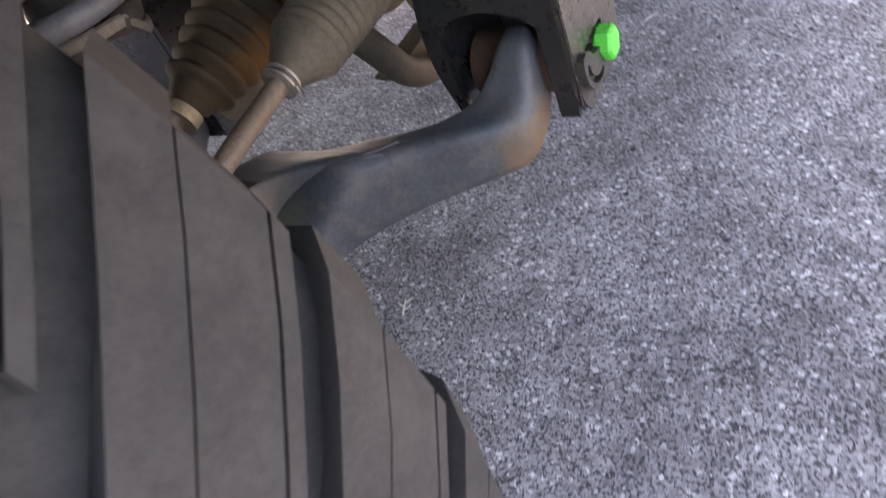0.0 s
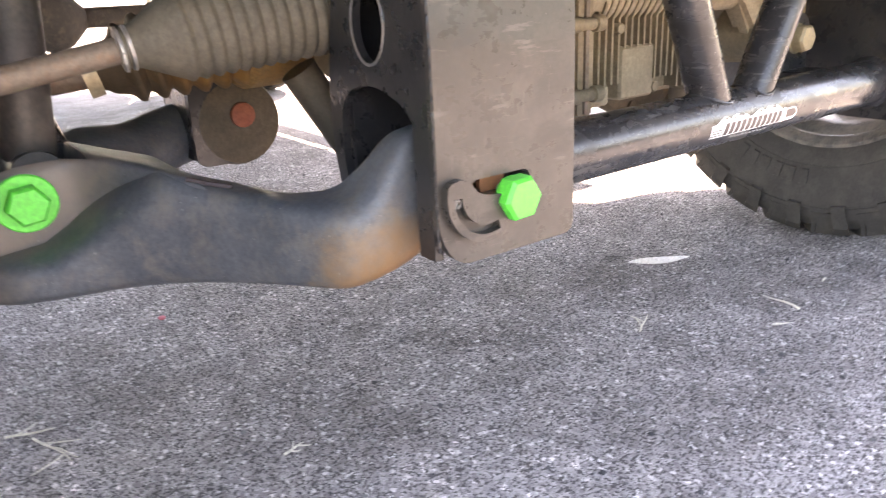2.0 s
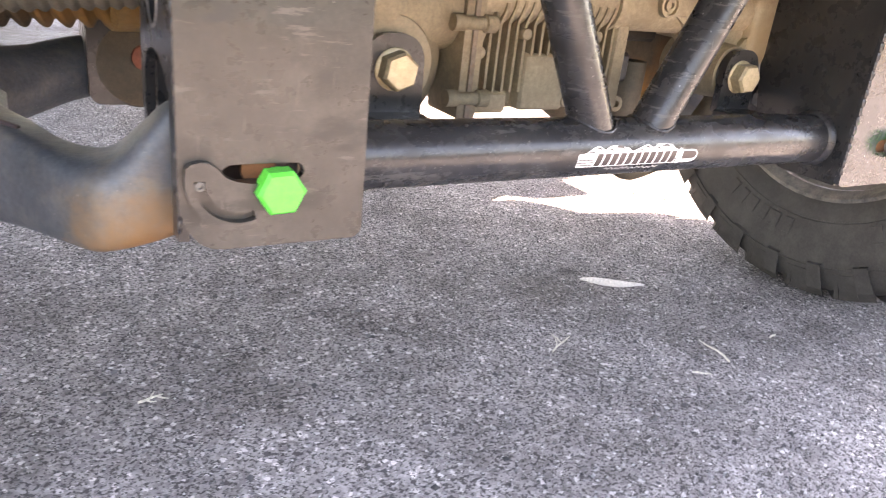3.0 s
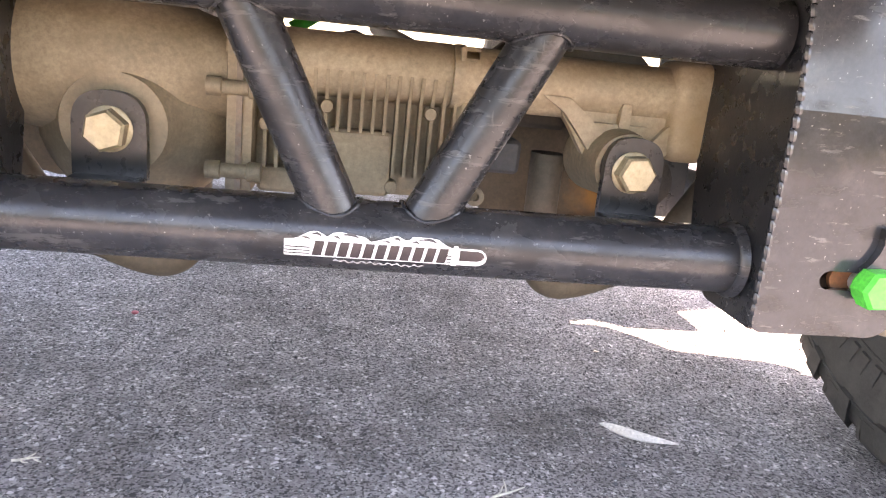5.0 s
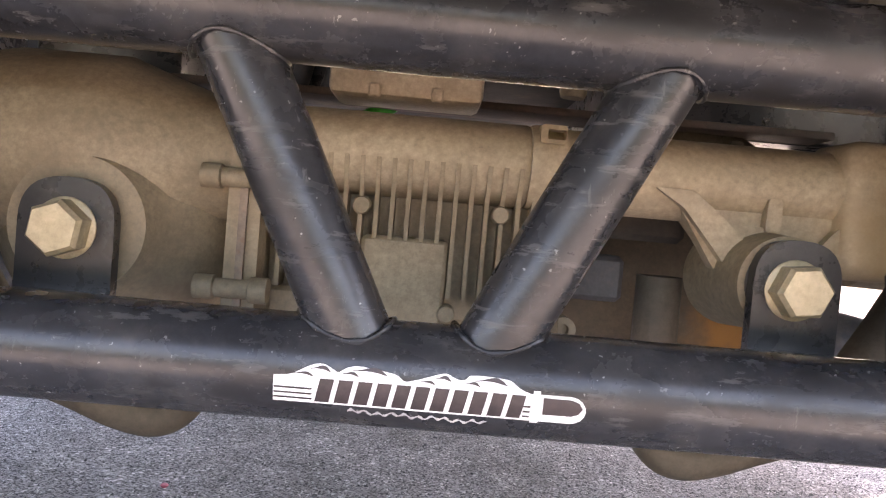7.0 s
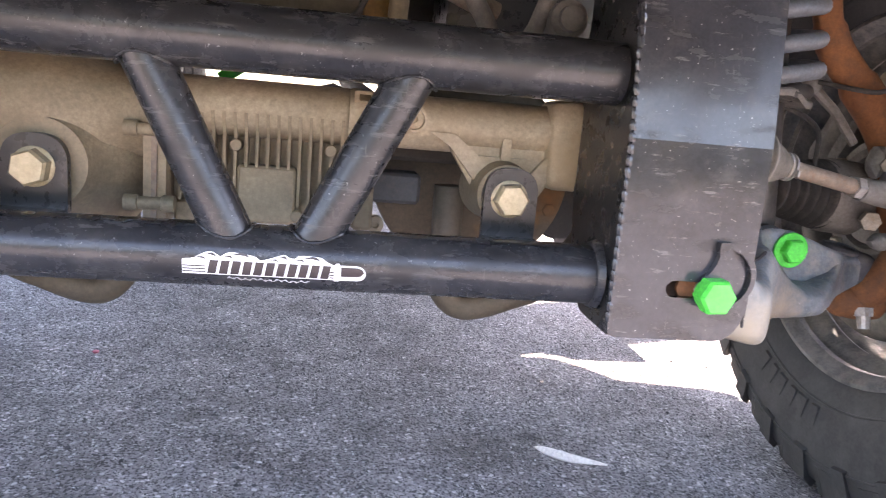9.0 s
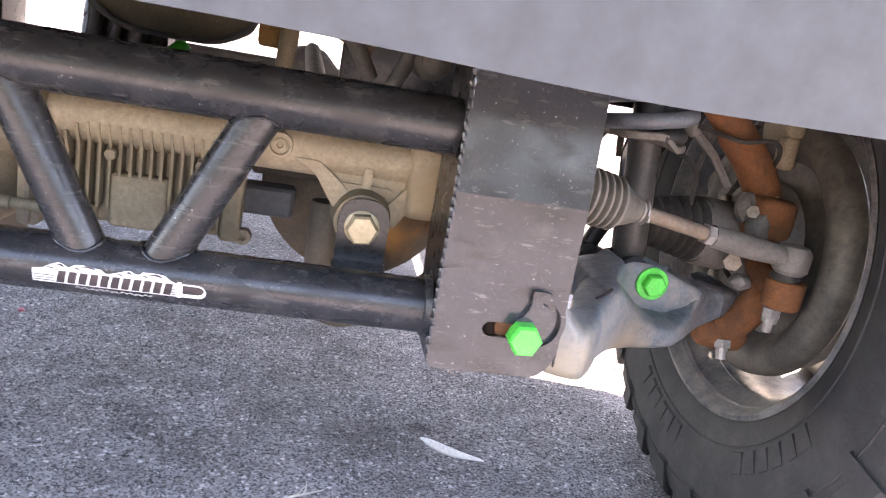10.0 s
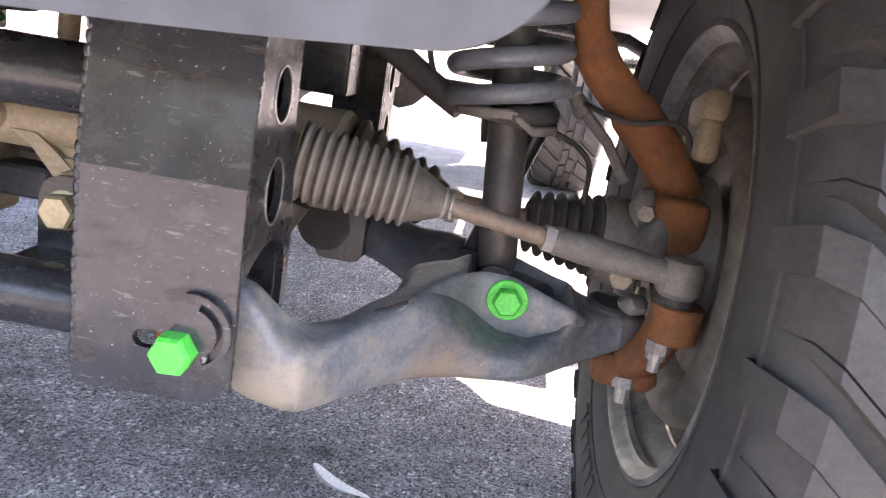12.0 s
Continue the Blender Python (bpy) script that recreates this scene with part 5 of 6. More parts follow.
    for z in (0.494, 0.424):
        b = bmesh.new()
        lathe(b, (-0.155, 0.137, z), (1, 0, 0), [(0, 0.008), (0.012, 0.008), (0.013, 0.0062), (0.034, 0.0062), (0.035, 0.0085), (0.046, 0.0085)], n=14)
        part("seam_bolt", b, M_ALLOY, t)
    b = bmesh.new()
    lathe(b, (-0.137, 0.15, 0.548), (1, 0, 0), [(0, 0.006), (0.012, 0.006)], n=12)
    part("seam_bolt", b, M_ALLOY, t)
    return t


def finned_housing():
    t = thing("gear_housing", (-0.02, 0.19, 0.41), "finned tan aluminium housing with a flat cover pad", "gear housing")
    b = bmesh.new()
    box(b, (-0.028, 0.215, 0.458), (0.20, 0.08, 0.105), 0.006)
    part("body", b, M_ALLOY, t)
    for i in range(18):
        x = -0.1193 + i * 0.01038
        if -0.051 < x < 0.0:
            z0 = 0.462
        elif x > 0.045:
            z0 = 0.412
        else:
            z0 = 0.426
        b = bmesh.new()
        drop = 0.9 * max(-0.085 - x, 0)
        side = [(0.158, z0), (0.158, 0.494 - drop), (0.1485, 0.511 - drop), (0.1485, 0.516 - drop), (0.185, 0.516 - drop), (0.185, z0)]
        plate(b, side, [], lambda p, q, d: Vector((x - 0.0015 + d, p, q)), 0.0030, 0.0007)
        part("fin", b, M_ALLOY, t)
    b = bmesh.new()
    box(b, (-0.026, 0.168, 0.436), (0.058, 0.022, 0.058), 0.003)
    part("cover_pad", b, M_ALLOY, t, "flat pad between the fins")
    b = bmesh.new()
    box(b, (-0.092, 0.168, 0.415), (0.045, 0.02, 0.022), 0.003)
    part("cover_pad", b, M_ALLOY, t)
    for x, z in ((-0.0565, 0.484), (0.0355, 0.485), (-0.109, 0.4645), (0.005, 0.4165)):
        b = bmesh.new()
        lathe(b, (x, 0.160, z), (0, -1, 0), [(-0.008, 0.0062), (0.0035, 0.0060), (0.0045, 0.0052)], n=16)
        part("boss", b, M_ALLOY, t)
    b = bmesh.new()
    box(b, (0.070, 0.172, 0.456), (0.022, 0.03, 0.10), 0.004)
    part("end_rib", b, M_ALLOY, t)
    b = bmesh.new()
    lathe(b, (0.085, 0.164, 0.412), (0, -1, 0), [(-0.012, 0.009), (0.001, 0.0088), (0.0012, 0.004), (-0.004, 0.0035)], n=16)
    part("ear", b, M_ALLOY, t)


def differential():
    t = thing("differential", (0.2, 0.32, 0.27), "brown dusty differential case hanging behind the crossmember", "differential")
    b = bmesh.new()
    lathe(b, (0.212, 0.425, 0.460), (0, -1, 0), [(-0.06, 0.07), (-0.03, 0.105), (0.06, 0.126), (0.085, 0.129), (0.092, 0.127), (0.098, 0.118), (0.106, 0.085), (0.112, 0.03)], n=56)
    part("case", b, M_DIFF, t)
    for k in range(8):
        a = 0.4 + k * 0.785
        b = bmesh.new()
        lathe(b, (0.212 + 0.112 * math.cos(a), 0.329, 0.460 + 0.112 * math.sin(a)), (0, -1, 0), [(0, 0.0085), (0.008, 0.0085)], n=6)
        part("case_bolt", b, M_DIFF, t, smooth=25)
    b = bmesh.new()
    box(b, (0.103, 0.225, 0.4465), (0.062, 0.04, 0.034), 0.004)
    part("actuator", b, M_PLASTIC, t, "dark plastic actuator")
    b = bmesh.new()
    box(b, (0.131, 0.226, 0.447), (0.004, 0.034, 0.014), 0.001)
    part("seal", b, M_PINK, t, "red seal on the actuator")
    b = bmesh.new()
    box(b, (0.13, 0.24, 0.488), (0.10, 0.05, 0.024), 0.005)
    part("bracket", b, M_UNDER, t)
    b = bmesh.new()
    sweep(b, [(0.05, 0.42, 0.44), (-0.1, 0.42, 0.47), (-0.3, 0.34, 0.505)], [0.06, 0.055, 0.045], n=20)
    part("axle_housing", b, M_DIFF, t)
    b = bmesh.new()
    sweep(b, [(0.2, 0.40, 0.44), (0.18, 0.7, 0.47), (0.12, 1.1, 0.52), (0.05, 2.2, 0.6)], [0.06, 0.035, 0.028, 0.028], n=18)
    part("drive_shaft", b, M_UNDER, t)


M_DIFF = grimy("brown_dusty_casting", (0.085, 0.067, 0.045), (0.135, 0.106, 0.07), 0.75, metal=0.1, scale=12, bump=0.35, dust=(0.06, 0.047, 0.035), dusty=0.4)
stained_or_lit_at(M_DIFF, [((0.315, 0.31, 0.44), (0.30, 0.13, 0.035)), ((0.262, 0.318, 0.402), (0.36, 0.17, 0.04))], 0.03)
steering_rack()
finned_housing()
differential()
for sx in (-1, 1):
    bolt("rack_bolt", (mx(0.211, sx), 0.1095, 0.4548), 0.0295, 0.015, 0.0185, M_GOLD, "gold zinc-plated hex bolt through a black lug", 0.35 if sx < 0 else 0.1, 0.05, 0.003)


def bent_tube(s):
    """Bent tubes that hang below the crossmember, one on each side."""
    V = lambda x, y, z: Vector((mx(x, s), y, z))
    t = thing("bent_mount_tube", V(0.25, 0.24, 0.30), "bent brown steel tube hanging behind the crossmember", "tube", "bent mount tubes")
    b = bmesh.new()
    line = curve_pts([V(0.381, 0.245, 0.47), V(0.347, 0.24, 0.412), V(0.315, 0.24, 0.363), V(0.285, 0.24, 0.337), V(0.252, 0.24, 0.3235), V(0.222, 0.24, 0.3125), V(0.196, 0.24, 0.3095), V(0.178, 0.24, 0.322), V(0.172, 0.24, 0.345), V(0.171, 0.24, 0.45)])
    sweep(b, line, 0.0175, n=24)
    part("tube", b, M_CUP, t)
    # filler added behind the bend to close the gap below the crossmember
    b = bmesh.new()
    plate(b, rounded([(0.192, 0.352), (0.196, 0.318), (0.214, 0.308), (0.25, 0.311), (0.285, 0.326), (0.315, 0.352)], [0, 0.01, 0.01, 0.02, 0.02, 0], 4), [], lambda p, q, d: V(p, 0.256 + d, q), 0.03, 0.002)
    part("filler_plate", b, M_CUP, t)


M_CUP = grimy("muddy_pressed_steel", (0.075, 0.064, 0.046), (0.13, 0.11, 0.08), 0.6, metal=0.15, scale=10, bump=0.25, dust=(0.07, 0.06, 0.045), dusty=0.4)
for s in (-1, 1):
    bent_tube(s)


def rear_bracket(s):
    X = lambda x: mx(x, s)
    t = thing("rear_drop_bracket", (X(0.395), 0.48, 0.36), "black rear drop bracket with bright-rimmed holes", "bracket", "rear drop brackets")
    b = bmesh.new()
    plate(b, rounded([(0.362, 0.352), (0.426, 0.352), (0.426, 0.82), (0.362, 0.82)], [0.015, 0.015, 0, 0]), [], lambda p, q, d: Vector((X(p), 0.438 + d, q)), 0.007)
    part("front_plate", b, M_PLATE_SIDE, t)
    b = bmesh.new()
    plate(b, rounded([(0.446, 0.36), (0.53, 0.36), (0.53, 0.82), (0.446, 0.82)], [0, 0.02, 0, 0]), [oval(0.488, 0.6, 0.018, 0.022), oval(0.488, 0.53, 0.018, 0.022), oval(0.488, 0.67, 0.018, 0.022)], lambda p, q, d: Vector((X(0.4195 + d), p, q)), 0.007)
    side = part("side_plate", b, M_PLATE_SIDE, t)
    b = bmesh.new()
    k = 1.0 if s < 0 else 0.75
    lathe(b, (X(0.37), 0.50, 0.398), (0, -1, 0), [(0, 0.054 * k), (0.05, 0.052 * k), (0.062, 0.048 * k), (0.064, 0.03 * k)], n=30)
    part("pivot_housing", b, M_DIFF if s < 0 else M_UNDER, t, "dirty round pivot housing")
    if s < 0:
        b = bmesh.new()
        lathe(b, (X(0.367), 0.438, 0.406), (0, -1, 0), [(0, 0.015), (0.006, 0.014), (0.008, 0.009)], n=20)
        part("pivot_cap", b, M_REDCAP, t, "faded red pivot cap")
    # bright rings on the hole edges, as on the front brackets
    for cz in (0.6, 0.53, 0.67):
        b = bmesh.new()
        plate(b, oval(0.488, cz, 0.0215, 0.0255, 24), [oval(0.488, cz, 0.0172, 0.0212, 24)], lambda p, q, d: Vector((X(0.4262 + d), p, q)), 0.0012, 0)
        part("bright_rim", b, M_BRIGHT_RIM, side)


M_REDCAP = grimy("faded_red_paint", (0.28, 0.07, 0.035), (0.33, 0.10, 0.05), 0.6, scale=40, bump=0.2)
for s in (-1, 1):
    rear_bracket(s)


def end_link(s):
    V = lambda x, y, z: Vector((mx(x, s), y, z))
    t = thing("sway_bar_link", V(0.6, 0.38, 0.36), "black sway bar link with a ball end", "sway bar link", "sway bar links")
    b = bmesh.new()
    sweep(b, [V(0.625, 0.352, 0.585), V(0.598, 0.38, 0.49), V(0.570, 0.405, 0.40)], [0.0135, 0.0135, 0.0135], n=12)
    part("rod", b, M_PLATE_SIDE, t)
    b = bmesh.new()
    lathe(b, V(0.626, 0.345, 0.592), V(0, 1, 0), [(-0.014, 0.008), (-0.012, 0.018), (0.012, 0.019), (0.014, 0.01)], n=18)
    part("ball_end", b, M_BOOT_DARK, t)
    b = bmesh.new()
    lathe(b, V(0.568, 0.395, 0.396), V(0, 1, 0), [(-0.012, 0.008), (-0.01, 0.017), (0.012, 0.018), (0.014, 0.01)], n=18)
    part("ball_end", b, M_BOOT_DARK, t)
    # brake line and sensor cable
    c = thing("brake_hose", V(0.66, 0.34, 0.56), "thin dusty brake hose and its steel bracket", "hose", "brake hoses")
    b = bmesh.new()
    sweep(b, curve_pts([V(0.47, 0.34, 0.78), V(0.485, 0.33, 0.66), V(0.51, 0.33, 0.602), V(0.57, 0.345, 0.582), V(0.64, 0.35, 0.575), V(0.685, 0.345, 0.55), V(0.69, 0.345, 0.50)]), 0.0035, n=8)
    part("hose", b, M_BOOT_DARK, c)
    b = bmesh.new()
    sweep(b, [V(0.668, 0.345, 0.605), V(0.70, 0.335, 0.575), V(0.728, 0.325, 0.535)], [0.007, 0.0065, 0.006], n=8)
    part("hose_bracket", b, M_GREYCAST, c)
    b = bmesh.new()
    lathe(b, V(0.658, 0.348, 0.618), V(0.5, -0.2, -0.7), [(0, 0.008), (0.012, 0.011), (0.02, 0.011), (0.024, 0.008)], n=10)
    part("fitting", b, M_GREYCAST, c)
    b = bmesh.new()
    sweep(b, curve_pts([V(0.668, 0.335, 0.612), V(0.70, 0.298, 0.604), V(0.722, 0.291, 0.603), V(0.745, 0.292, 0.608), V(0.768, 0.296, 0.606), V(0.783, 0.31, 0.590), V(0.787, 0.33, 0.562)]), 0.0032, n=8)
    part("sensor_cable", b, M_BOOT_DARK, c)
    b = bmesh.new()
    sweep(b, [V(0.561, 0.343, 0.59), V(0.563, 0.343, 0.57), V(0.565, 0.343, 0.552)], [0.0055, 0.0055, 0.0045], n=8)
    part("hose_clip", b, M_UNDER, c)


for s in (-1, 1):
    end_link(s)


# ---- chassis, bumper and body ----
def chassis():
    t = thing("chassis", (0, 2.0, 0.62), "dirty black ladder frame under the pickup", "chassis")
    for s in (-1, 1):
        b = bmesh.new()
        sec = [(-0.4, 0.76), (0.8, 0.76), (1.1, 0.72), (3.0, 0.72), (3.5, 0.86), (5.0, 0.86)]
        loops = []
        for y, z in sec:
            loops.append([Vector((s * x, y, z + dz)) for x, dz in ((0.33, 0), (0.42, 0), (0.42, 0.13), (0.33, 0.13))])
        rings(b, loops)
        part("rail", b, M_UNDER, t)
    b = bmesh.new()
    box(b, (0, 0.33, 0.5795), (0.66, 0.06, 0.007), 0.002, seg=2)
    part("front_cross_beam", b, M_BEAM, t, "rusty brown cross beam")
    b = bmesh.new()
    lathe(b, (0.262, 0.145, 0.633), (0, -1, 0), [(-0.06, 0.02), (0, 0.019), (0.001, 0.0125), (0.012, 0.0125), (0.014, 0.009)], n=18)
    part("sleeve_nut", b, M_GREYCAST, t, "round sleeve and nut")
    b = bmesh.new()
    box(b, (-0.036, 0.232, 0.5785), (0.112, 0.06, 0.031), 0.006, seg=2)
    part("bracket", b, M_ALLOY_LIT, t, "pale cast bracket above the rack")
    for x in (-0.058, -0.013):
        b = bmesh.new()
        box(b, (x, 0.2005, 0.567), (0.009, 0.006, 0.010), 0.0015)
        part("tab", b, M_ALLOY_LIT, t)
    b = bmesh.new()
    lathe(b, (0.099, 0.29, 0.590), (0.05, 0, 1), [(0, 0.010), (0.004, 0.0115), (0.12, 0.0115)], n=16)
    part("post", b, M_ALLOY, t, "pale tan post")
    for pts, rr in (([(0.165, 0.19, 0.66), (0.185, 0.19, 0.63), (0.20, 0.20, 0.605)], 0.010), ([(0.245, 0.16, 0.66), (0.235, 0.17, 0.625), (0.225, 0.19, 0.60)], 0.009), ([(0.30, 0.15, 0.655), (0.30, 0.16, 0.62), (0.31, 0.18, 0.59)], 0.011)):
        b = bmesh.new()
        sweep(b, pts, rr, n=10)
        part("stay", b, M_GREYCAST, t)
    b = bmesh.new()
    sweep(b, curve_pts([(0.04, 0.2, 0.72), (0.11, 0.2, 0.676), (0.16, 0.2, 0.652), (0.20, 0.21, 0.640)]), 0.011, n=12)
    part("hose", b, M_ROD, t, "brown hose")
    b = bmesh.new()
    sweep(b, curve_pts([(-0.09, 0.19, 0.592), (-0.03, 0.175, 0.587), (0.05, 0.175, 0.588), (0.085, 0.19, 0.60)]), 0.0045, n=8)
    part("pipe", b, M_UNDER, t)
    for y in (1.5, 2.9):
        b = bmesh.new()
        box(b, (0, y, 0.75), (0.7, 0.1, 0.06), 0.01)
        part("cross_beam", b, M_UNDER, t)


M_BEAM = grimy("rusty_brown_paint", (0.075, 0.05, 0.034), (0.12, 0.075, 0.045), 0.75, scale=14, bump=0.35, dust=(0.05, 0.04, 0.03), dusty=0.4)
chassis()


def engine():
    t = thing("engine", (0, 0.6, 0.61), "dirty engine underside above the cross beam, its covers blackened for shade", "engine")
    # Covers near-black: the unlit space above the beam, put into their colour.
    for x0, x1, y0, y1, z0 in ((-0.42, -0.275, 0.42, 0.50, 0.58), (-0.153, -0.054, 0.365, 0.41, 0.585), (0.165, 0.40, 0.34, 0.75, 0.575)):
        b = bmesh.new()
        box(b, ((x0 + x1) / 2, (y0 + y1) / 2, (z0 + 0.94) / 2), (x1 - x0, y1 - y0, 0.94 - z0), 0.004, seg=3)
        part("engine_cover", b, M_PLATE_SIDE, t)
    b = bmesh.new()
    box(b, (0.0, 0.85, 0.80), (0.62, 0.7, 0.30), 0.03, seg=3)
    part("sump", b, M_UNDER, t)
    b = bmesh.new()
    sweep(b, curve_pts([(-0.135, 0.297, 0.642), (-0.115, 0.297, 0.626), (-0.083, 0.297, 0.6125), (-0.019, 0.297, 0.6105), (0.020, 0.297, 0.6140), (0.053, 0.297, 0.633), (0.068, 0.297, 0.66)]), 0.0035, n=10)
    part("pipe", b, M_PLASTIC, t, "dark bent pipe")
    b = bmesh.new()
    plate(b, rounded([(-0.135, 0.70), (-0.135, 0.645), (-0.112, 0.625), (-0.083, 0.610), (0.021, 0.6105), (0.053, 0.630), (0.068, 0.70)], [0, 0.01, 0.01, 0.02, 0.02, 0.01, 0], 5), [], lambda p, q, d: Vector((p, 0.302 + d, q)), 0.05, 0.003)
    part("pan", b, M_CUP, t, "olive-brown pressed pan")
    b = bmesh.new()
    box(b, (0.083, 0.335, 0.645), (0.042, 0.05, 0.056), 0.006, seg=2)
    part("casting", b, M_JOINT, t, "rusty tan casting")
    b = bmesh.new()
    sweep(b, [(-0.104, 0.352, 0.548), (-0.058, 0.36, 0.580), (-0.040, 0.36, 0.596), (-0.030, 0.362, 0.604)], 0.008, n=14)
    part("hose", b, M_GREEN, t, "bright green hose")
    for x, y0, r in ((-0.145, 0.35, 0.009), (-0.118, 0.35, 0.007), (-0.09, 0.35, 0.009)):
        b = bmesh.new()
        sweep(b, curve_pts([(x, y0, 0.58), (x + 0.008, y0, 0.62), (x - 0.004, y0 + 0.005, 0.70)]), r, n=10)
        part("cable", b, M_PLASTIC, t, "dark corrugated cable")


engine()


def bumper():
    t = thing("bumper", (0, -0.36, 0.632), "satin silver-grey front bumper with a rounded lower corner", "bumper")
    b = bmesh.new()
    edge = [(0.16, 0.637), (0.30, 0.632), (0.43, 0.635), (0.50, 0.6372), (0.578, 0.643), (0.612, 0.70), (0.66, 0.76), (0.80, 0.80), (0.80, 0.95)]
    turn = [0.06, 0.06, 0.05, 0.05, 0.02, 0.03, 0.05, 0.03, 0.02]
    out = rounded(edge + [(-x, z) for x, z in edge[::-1]], turn + turn[::-1], 8)
    sub = bmesh.new()
    plate(sub, out, [], lambda p, q, d: Vector((p, q, d)), 0.012, 0.004)
    vm = {}
    for v in sub.verts:
        x, z, d = v.co
        k = z - 0.632
        vm[v] = b.verts.new((x, -0.305 - 0.25 * k - d + 0.12 * max(abs(x) - 0.45, 0) ** 1.5, z))
    for f in sub.faces:
        b.faces.new([vm[v] for v in f.verts])
    sub.free()
    part("face", b, M_BUMPER, t)
    b = bmesh.new()
    box(b, (0, -0.272, 0.650), (1.08, 0.07, 0.006), 0.002)
    part("lower_return", b, M_BUMPER, t)
    for x in (-0.375, 0.375):
        b = bmesh.new()
        box(b, (x, -0.33, 0.84), (0.08, 0.16, 0.09), 0.006)
        part("bumper_bracket", b, M_UNDER, t)


bumper()


def pickup_body():
    t = thing("pickup_body", (0, 2.2, 0.95), "grey pickup body high above its lifted chassis", "truck body")
    side = [(-0.45, 0.96), (-0.12, 0.96), (-0.06, 1.05), (0.1, 1.12), (0.36, 1.14), (0.62, 1.12), (0.80, 1.04), (0.86, 0.80), (3.1, 0.80), (3.18, 0.98), (3.4, 1.12), (3.75, 1.14), (4.1, 1.12), (4.3, 0.98), (4.95, 0.96), (5.0, 1.7), (2.95, 1.7), (2.85, 2.25), (1.6, 2.28), (0.95, 1.72), (-0.35, 1.6), (-0.48, 1.5)]
    b = bmesh.new()
    loops = []
    for x, k in ((-0.98, 0.985), (-0.95, 1.0), (0.95, 1.0), (0.98, 0.985)):
        loops.append([Vector((x, 2.2 + (y - 2.2) * k, 1.5 + (z - 1.5) * k)) for y, z in side])
    vs = [[b.verts.new(p) for p in lp] for lp in loops]
    n = len(side)
    for a, c in zip(vs, vs[1:]):
        for i in range(n):
            b.faces.new((a[i], a[(i + 1) % n], c[(i + 1) % n], c[i]))
    for lp in (vs[0], vs[-1]):
        b.faces.new(lp)
    bmesh.ops.triangulate(b, faces=[f for f in b.faces if len(f.verts) > 4])
    part("shell", b, M_BODY, t)
    for s in (-1, 1):
        # Unseen flare, widened to keep the sun off the tyre and ground.
        b = bmesh.new()
        arc = [(-0.16, 0.90), (-0.12, 1.02), (-0.02, 1.11), (0.15, 1.17), (0.36, 1.19), (0.58, 1.17), (0.74, 1.10), (0.83, 0.98), (0.88, 0.66)]
        wide = [(-0.24, 0.90), (-0.19, 1.06), (-0.06, 1.18), (0.14, 1.25), (0.36, 1.27), (0.60, 1.25), (0.80, 1.17), (0.985, 1.0), (0.955, 0.66)]
        rings(b, [[Vector(((x + (0.15 if y < 0.62 and x > 1 else 0.0)) * s, y, z)) for y, z in arc + wide[::-1]] for x in (0.97, 1.10, 1.12)])
        part("shade_flare", b, M_PLASTIC, t, "black plastic wheel arch flare, unseen, added to block the sun")
        for y0, y1, z0, z1 in ((1.55, 2.15, 1.72, 2.15), (2.2, 2.8, 1.72, 2.15)):
            b = bmesh.new()
            box(b, (0.981 * s, (y0 + y1) / 2, (z0 + z1) / 2), (0.012, y1 - y0, z1 - z0), 0.004)
            part("side_window", b, M_INK, t)


pickup_body()


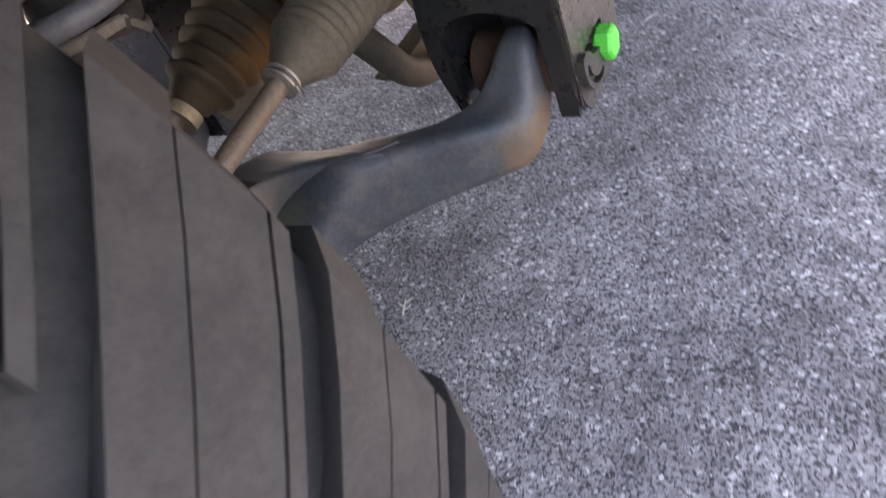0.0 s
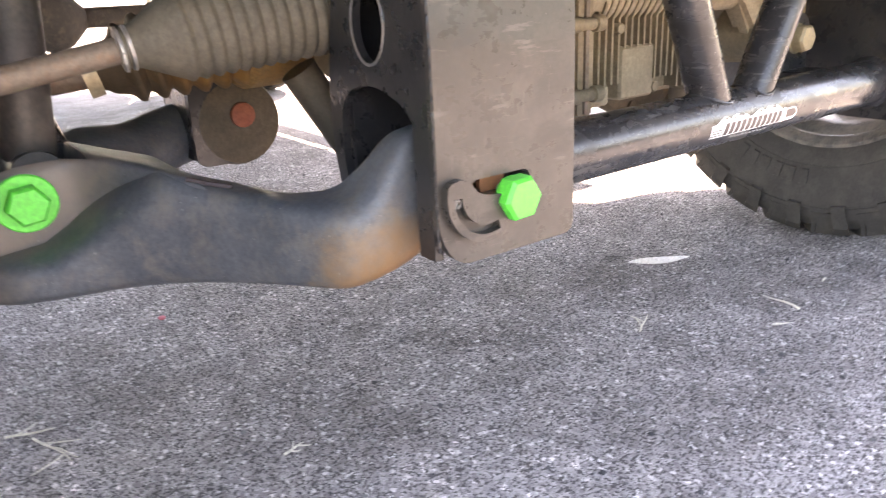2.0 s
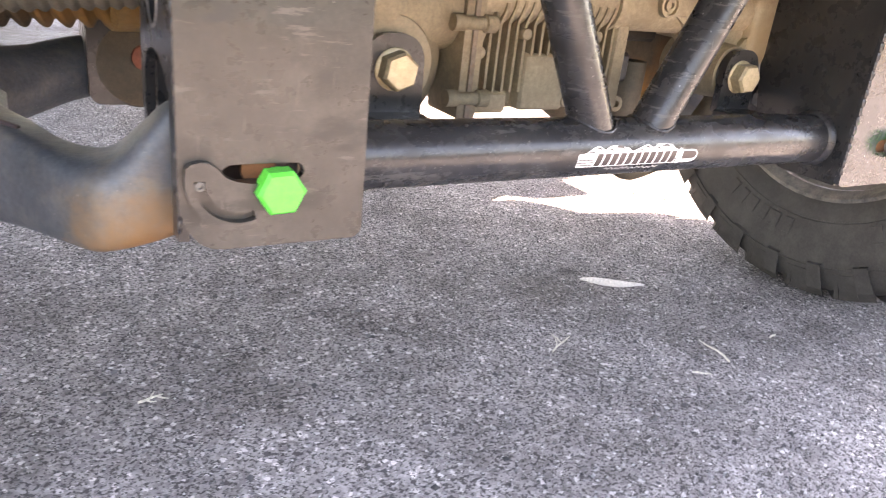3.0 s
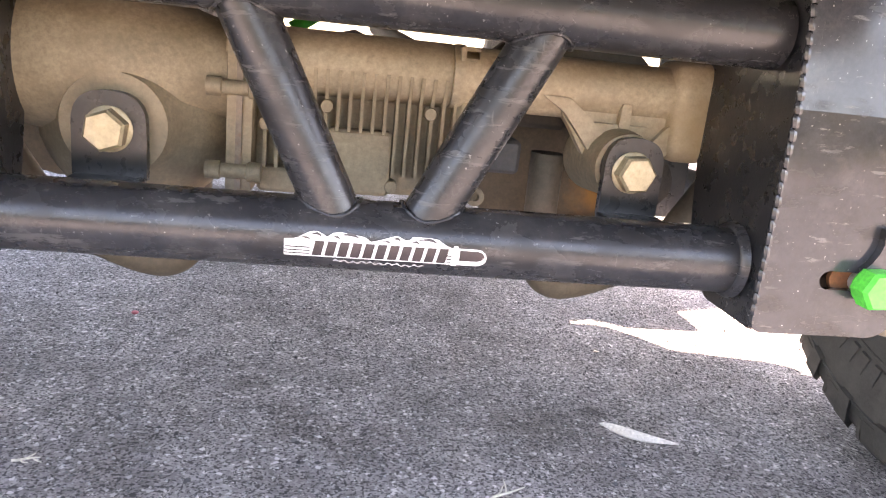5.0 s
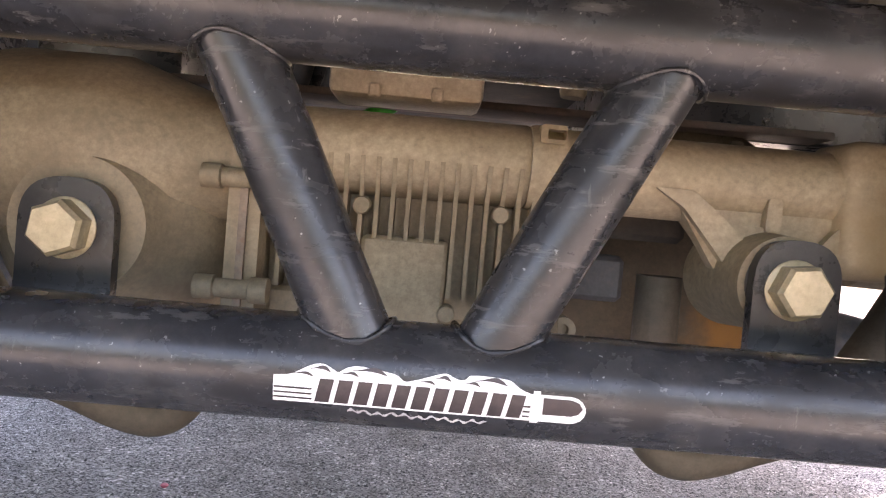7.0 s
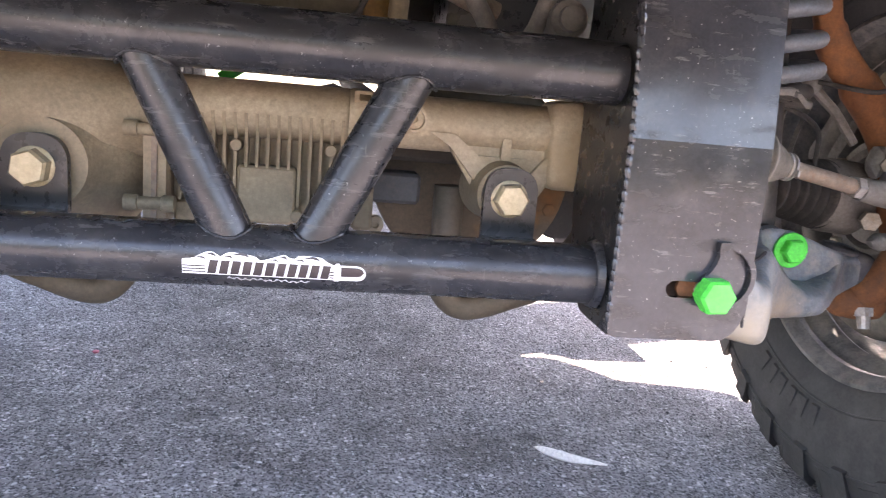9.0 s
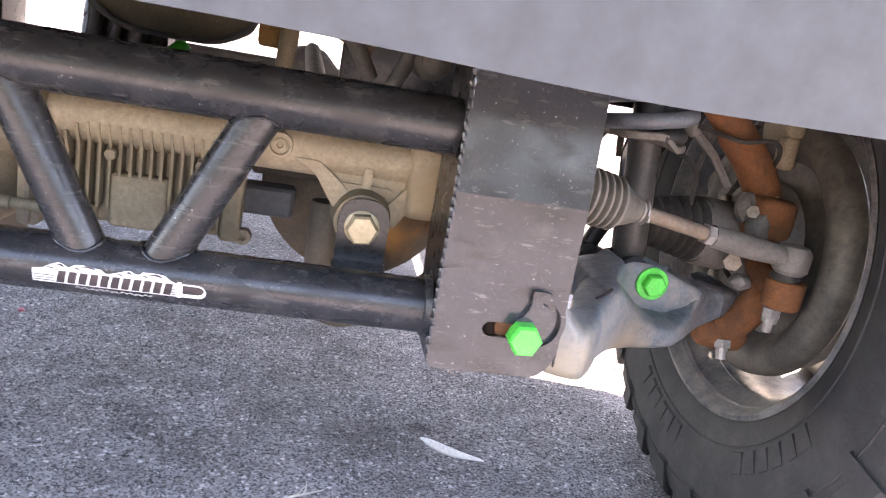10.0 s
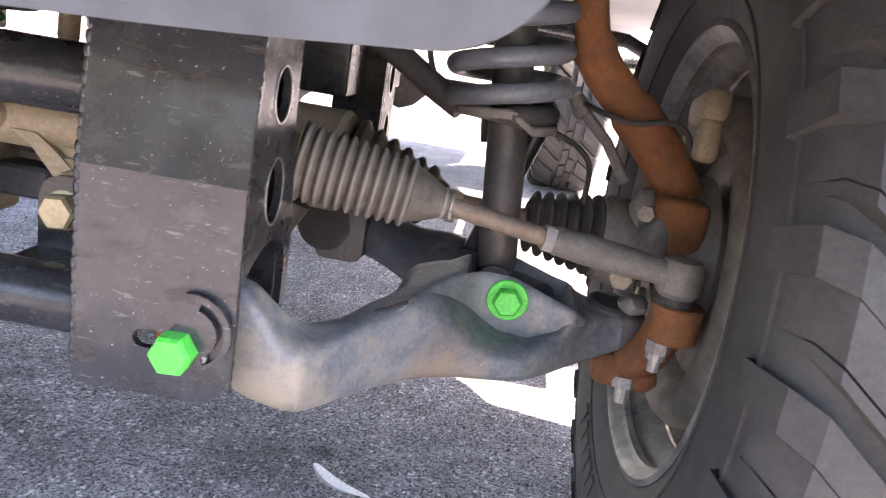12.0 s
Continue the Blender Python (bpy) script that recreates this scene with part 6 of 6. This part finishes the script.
def shade_step(s):
    t = thing("shade_step", (mx(0.98, s), 2.0, 0.42), "black oval side step below the cab, unseen, added to cast shade", "side step", "side steps")
    # Unseen step; its tall front end is shaped to cast the shadow's notch.
    b = bmesh.new()
    loops = []
    for y, k in ((1.11, 0.9), (1.113, 0.97), (1.12, 1.0), (1.15, 1.0), (1.17, 1.0), (3.0, 1.0), (3.04, 0.6)):
        zc, hh = (0.512, 0.188) if s > 0 and y < 1.16 else (0.68, 0.045)
        loop = []
        for a in [2 * math.pi * i / 32 for i in range(32)]:
            z = zc + hh * k * math.sin(a)
            nose = 0.05 * min(max((0.595 - z) / 0.02, 0), 1) + 0.22 * max(0.58 - z, 0) if y < 1.13 and s > 0 else 0.0
            loop.append(Vector((mx(0.97 + 0.035 * k * math.cos(a), s), y - nose, z)))
        loops.append(loop)
    rings(b, loops)
    part("step_bar", b, M_TUBE, t)
    b = bmesh.new()
    box(b, (mx(0.968, s), 1.275, 0.72), (0.02, 0.29, 0.2), 0.006)
    part("end_plate", b, M_TUBE, t)
    for y in (1.4, 2.1, 2.8):
        b = bmesh.new()
        sweep(b, [(mx(0.95, s), y, 0.70), (mx(0.85, s), y, 0.74), (mx(0.40, s), y, 0.76)], 0.018, n=10)
        part("step_bracket", b, M_TUBE, t)
    # Unseen flap, its slant set so its shadow edges the sunlit patch.
    f = thing("shade_flap", (mx(0.92, s), 0.98, 0.40), "slanting black rubber flap behind the front wheel, unseen, added to cast shade", "mud flap", "mud flaps")
    b = bmesh.new()
    rings(b, [[Vector((mx(x, s), y + d, z)) for y, z, d, x in [(*q, x0 + (0.10 if x0 < 0.9 else 0) * min(max((q[1] - 0.55) / 0.16, 0), 1)) for q in ((1.11, 0.80, 0.0), (1.085, 0.745, 0.0), (1.014, 0.66, 0.0), (0.937, 0.589, 0.0), (0.91, 0.516, 0.0), (0.833, 0.29, 0.0), (0.795, 0.22, 0.0), (0.770, 0.198, 0.0), (0.773, 0.190, 0.0), (0.805, 0.216, 0.0), (0.843, 0.286, 0.0), (0.92, 0.512, 0.0), (0.947, 0.585, 0.0), (1.024, 0.656, 0.0), (1.095, 0.741, 0.0), (1.12, 0.80, 0.0))]] for x0 in (0.80, 1.015)])
    part("flap", b, M_BOOT_DARK, f)


for s in (-1, 1):
    shade_step(s)


def rear_axle():
    t = thing("rear_axle", (0, 3.75, 0.40), "dark rear axle with a round differential", "axle")
    b = bmesh.new()
    lathe(b, (-0.8, 3.75, 0.456), (1, 0, 0), [(0, 0.05), (0.6, 0.05), (0.68, 0.13), (0.78, 0.16), (0.86, 0.13), (0.94, 0.05), (1.6, 0.05)], n=28)
    part("axle_tube", b, M_UNDER, t)
    for s in (-1, 1):
        w = thing("wheel", (0.95 * s, 3.75, 0), "dusty mud-terrain tyre on the rear axle", "wheel", "rear wheels")
        build_wheel(w, s, 3.75 - WC[0])


rear_axle()


# ---- litter on the ground ----
def leaf():
    b = bmesh.new()
    a, c = Vector((0.386, 0.494)), Vector((0.489, 0.428))
    d = (c - a)
    nrm = Vector((-d.y, d.x)).normalized()
    up, dn, md = [], [], []
    for i in range(17):
        f = i / 16
        bow = -0.0195 * math.sin(math.pi * f)
        w = 0.0074 * math.sin(math.pi * f ** 0.8) ** 0.8 + 0.0003
        z = 0.003 + 0.006 * f * (1 - f) + 0.004 * f
        p = a + d * f + nrm * bow
        md.append(b.verts.new((p.x, p.y, z - 0.0012)))
        up.append(b.verts.new((p.x + nrm.x * w, p.y + nrm.y * w, z + 0.0006 + w * 1.1)))
        dn.append(b.verts.new((p.x - nrm.x * w, p.y - nrm.y * w, z + 0.0006)))
    for i in range(16):
        b.faces.new((md[i], md[i + 1], up[i + 1], up[i]))
        b.faces.new((dn[i], dn[i + 1], md[i + 1], md[i]))
    bmesh.ops.solidify(b, geom=list(b.faces), thickness=0.0006)
    ob = part("leaf", b, M_LEAF)
    tagged(ob, "long curved bleached gum leaf lying on the asphalt", "leaf")


def twig(x, y, turn, size, forks, seed):
    rng = random.Random(seed)
    b = bmesh.new()
    c, s = math.cos(turn), math.sin(turn)

    def branch(p, ang, ln, r):
        pts, q = [], Vector(p)
        for i in range(5):
            pts.append((q.x, q.y, 0.0025 + 0.0015 * rng.random()))
            ang += rng.uniform(-0.25, 0.25)
            q = q + Vector((math.cos(ang), math.sin(ang))) * ln / 4
        sweep(b, pts, [r, r * 0.95, r * 0.85, r * 0.7, r * 0.4], n=6)
        return [Vector((k[0], k[1])) for k in pts], ang

    main, ang = branch((x - c * size / 2, y - s * size / 2), turn, size, 0.0018)
    for k in range(forks):
        branch(main[min(1 + k, 4)], turn + rng.choice((-1, 1)) * rng.uniform(0.5, 1.0), size * 0.5, 0.0013)
    ob = part("twig", b, M_TWIG)
    tagged(ob, "pale dry forked twig on the asphalt", "twig", "fallen twigs")


leaf()
twig(0.197, 0.298, 0.4, 0.066, 2, 1)
twig(-0.403, 0.355, 0.2, 0.032, 3, 2)
twig(0.355, 0.159, -0.3, 0.03, 0, 4)
twig(0.440, 0.196, 1.1, 0.07, 0, 5)
twig(-0.662, 0.615, -0.45, 0.062, 1, 6)
twig(-0.654, 0.555, -1.45, 0.095, 3, 8)
twig(0.575, 0.206, 0.6, 0.022, 1, 7)
b = bmesh.new()
lathe(b, (-0.413, 0.873, 0.002), (0, 0, 1), [(-0.002, 0.005), (0.001, 0.007), (0.003, 0.005)], n=9)
tagged(part("plastic_scrap", b, M_PINK), "small faded pink plastic scrap on the asphalt", "litter")


# ---- unseen post added beside the truck to cast a shade band ----
def shade_post():
    b = bmesh.new()
    loops = []
    for z, k in ((0.0, 0.15), (0.02, 0.155), (2.95, 0.155), (3.0, 0.14)):
        loops.append([Vector((2.4 + p.x, 1.835 + p.y, z)) for p in rounded([(-k, -k), (k, -k), (k, k), (-k, k)], 0.02, 3)])
    rings(b, loops)
    tagged(part("shade_post", b, M_STONE), "plain grey post, unseen, added beside the truck to cast a shade band", "post")


shade_post()
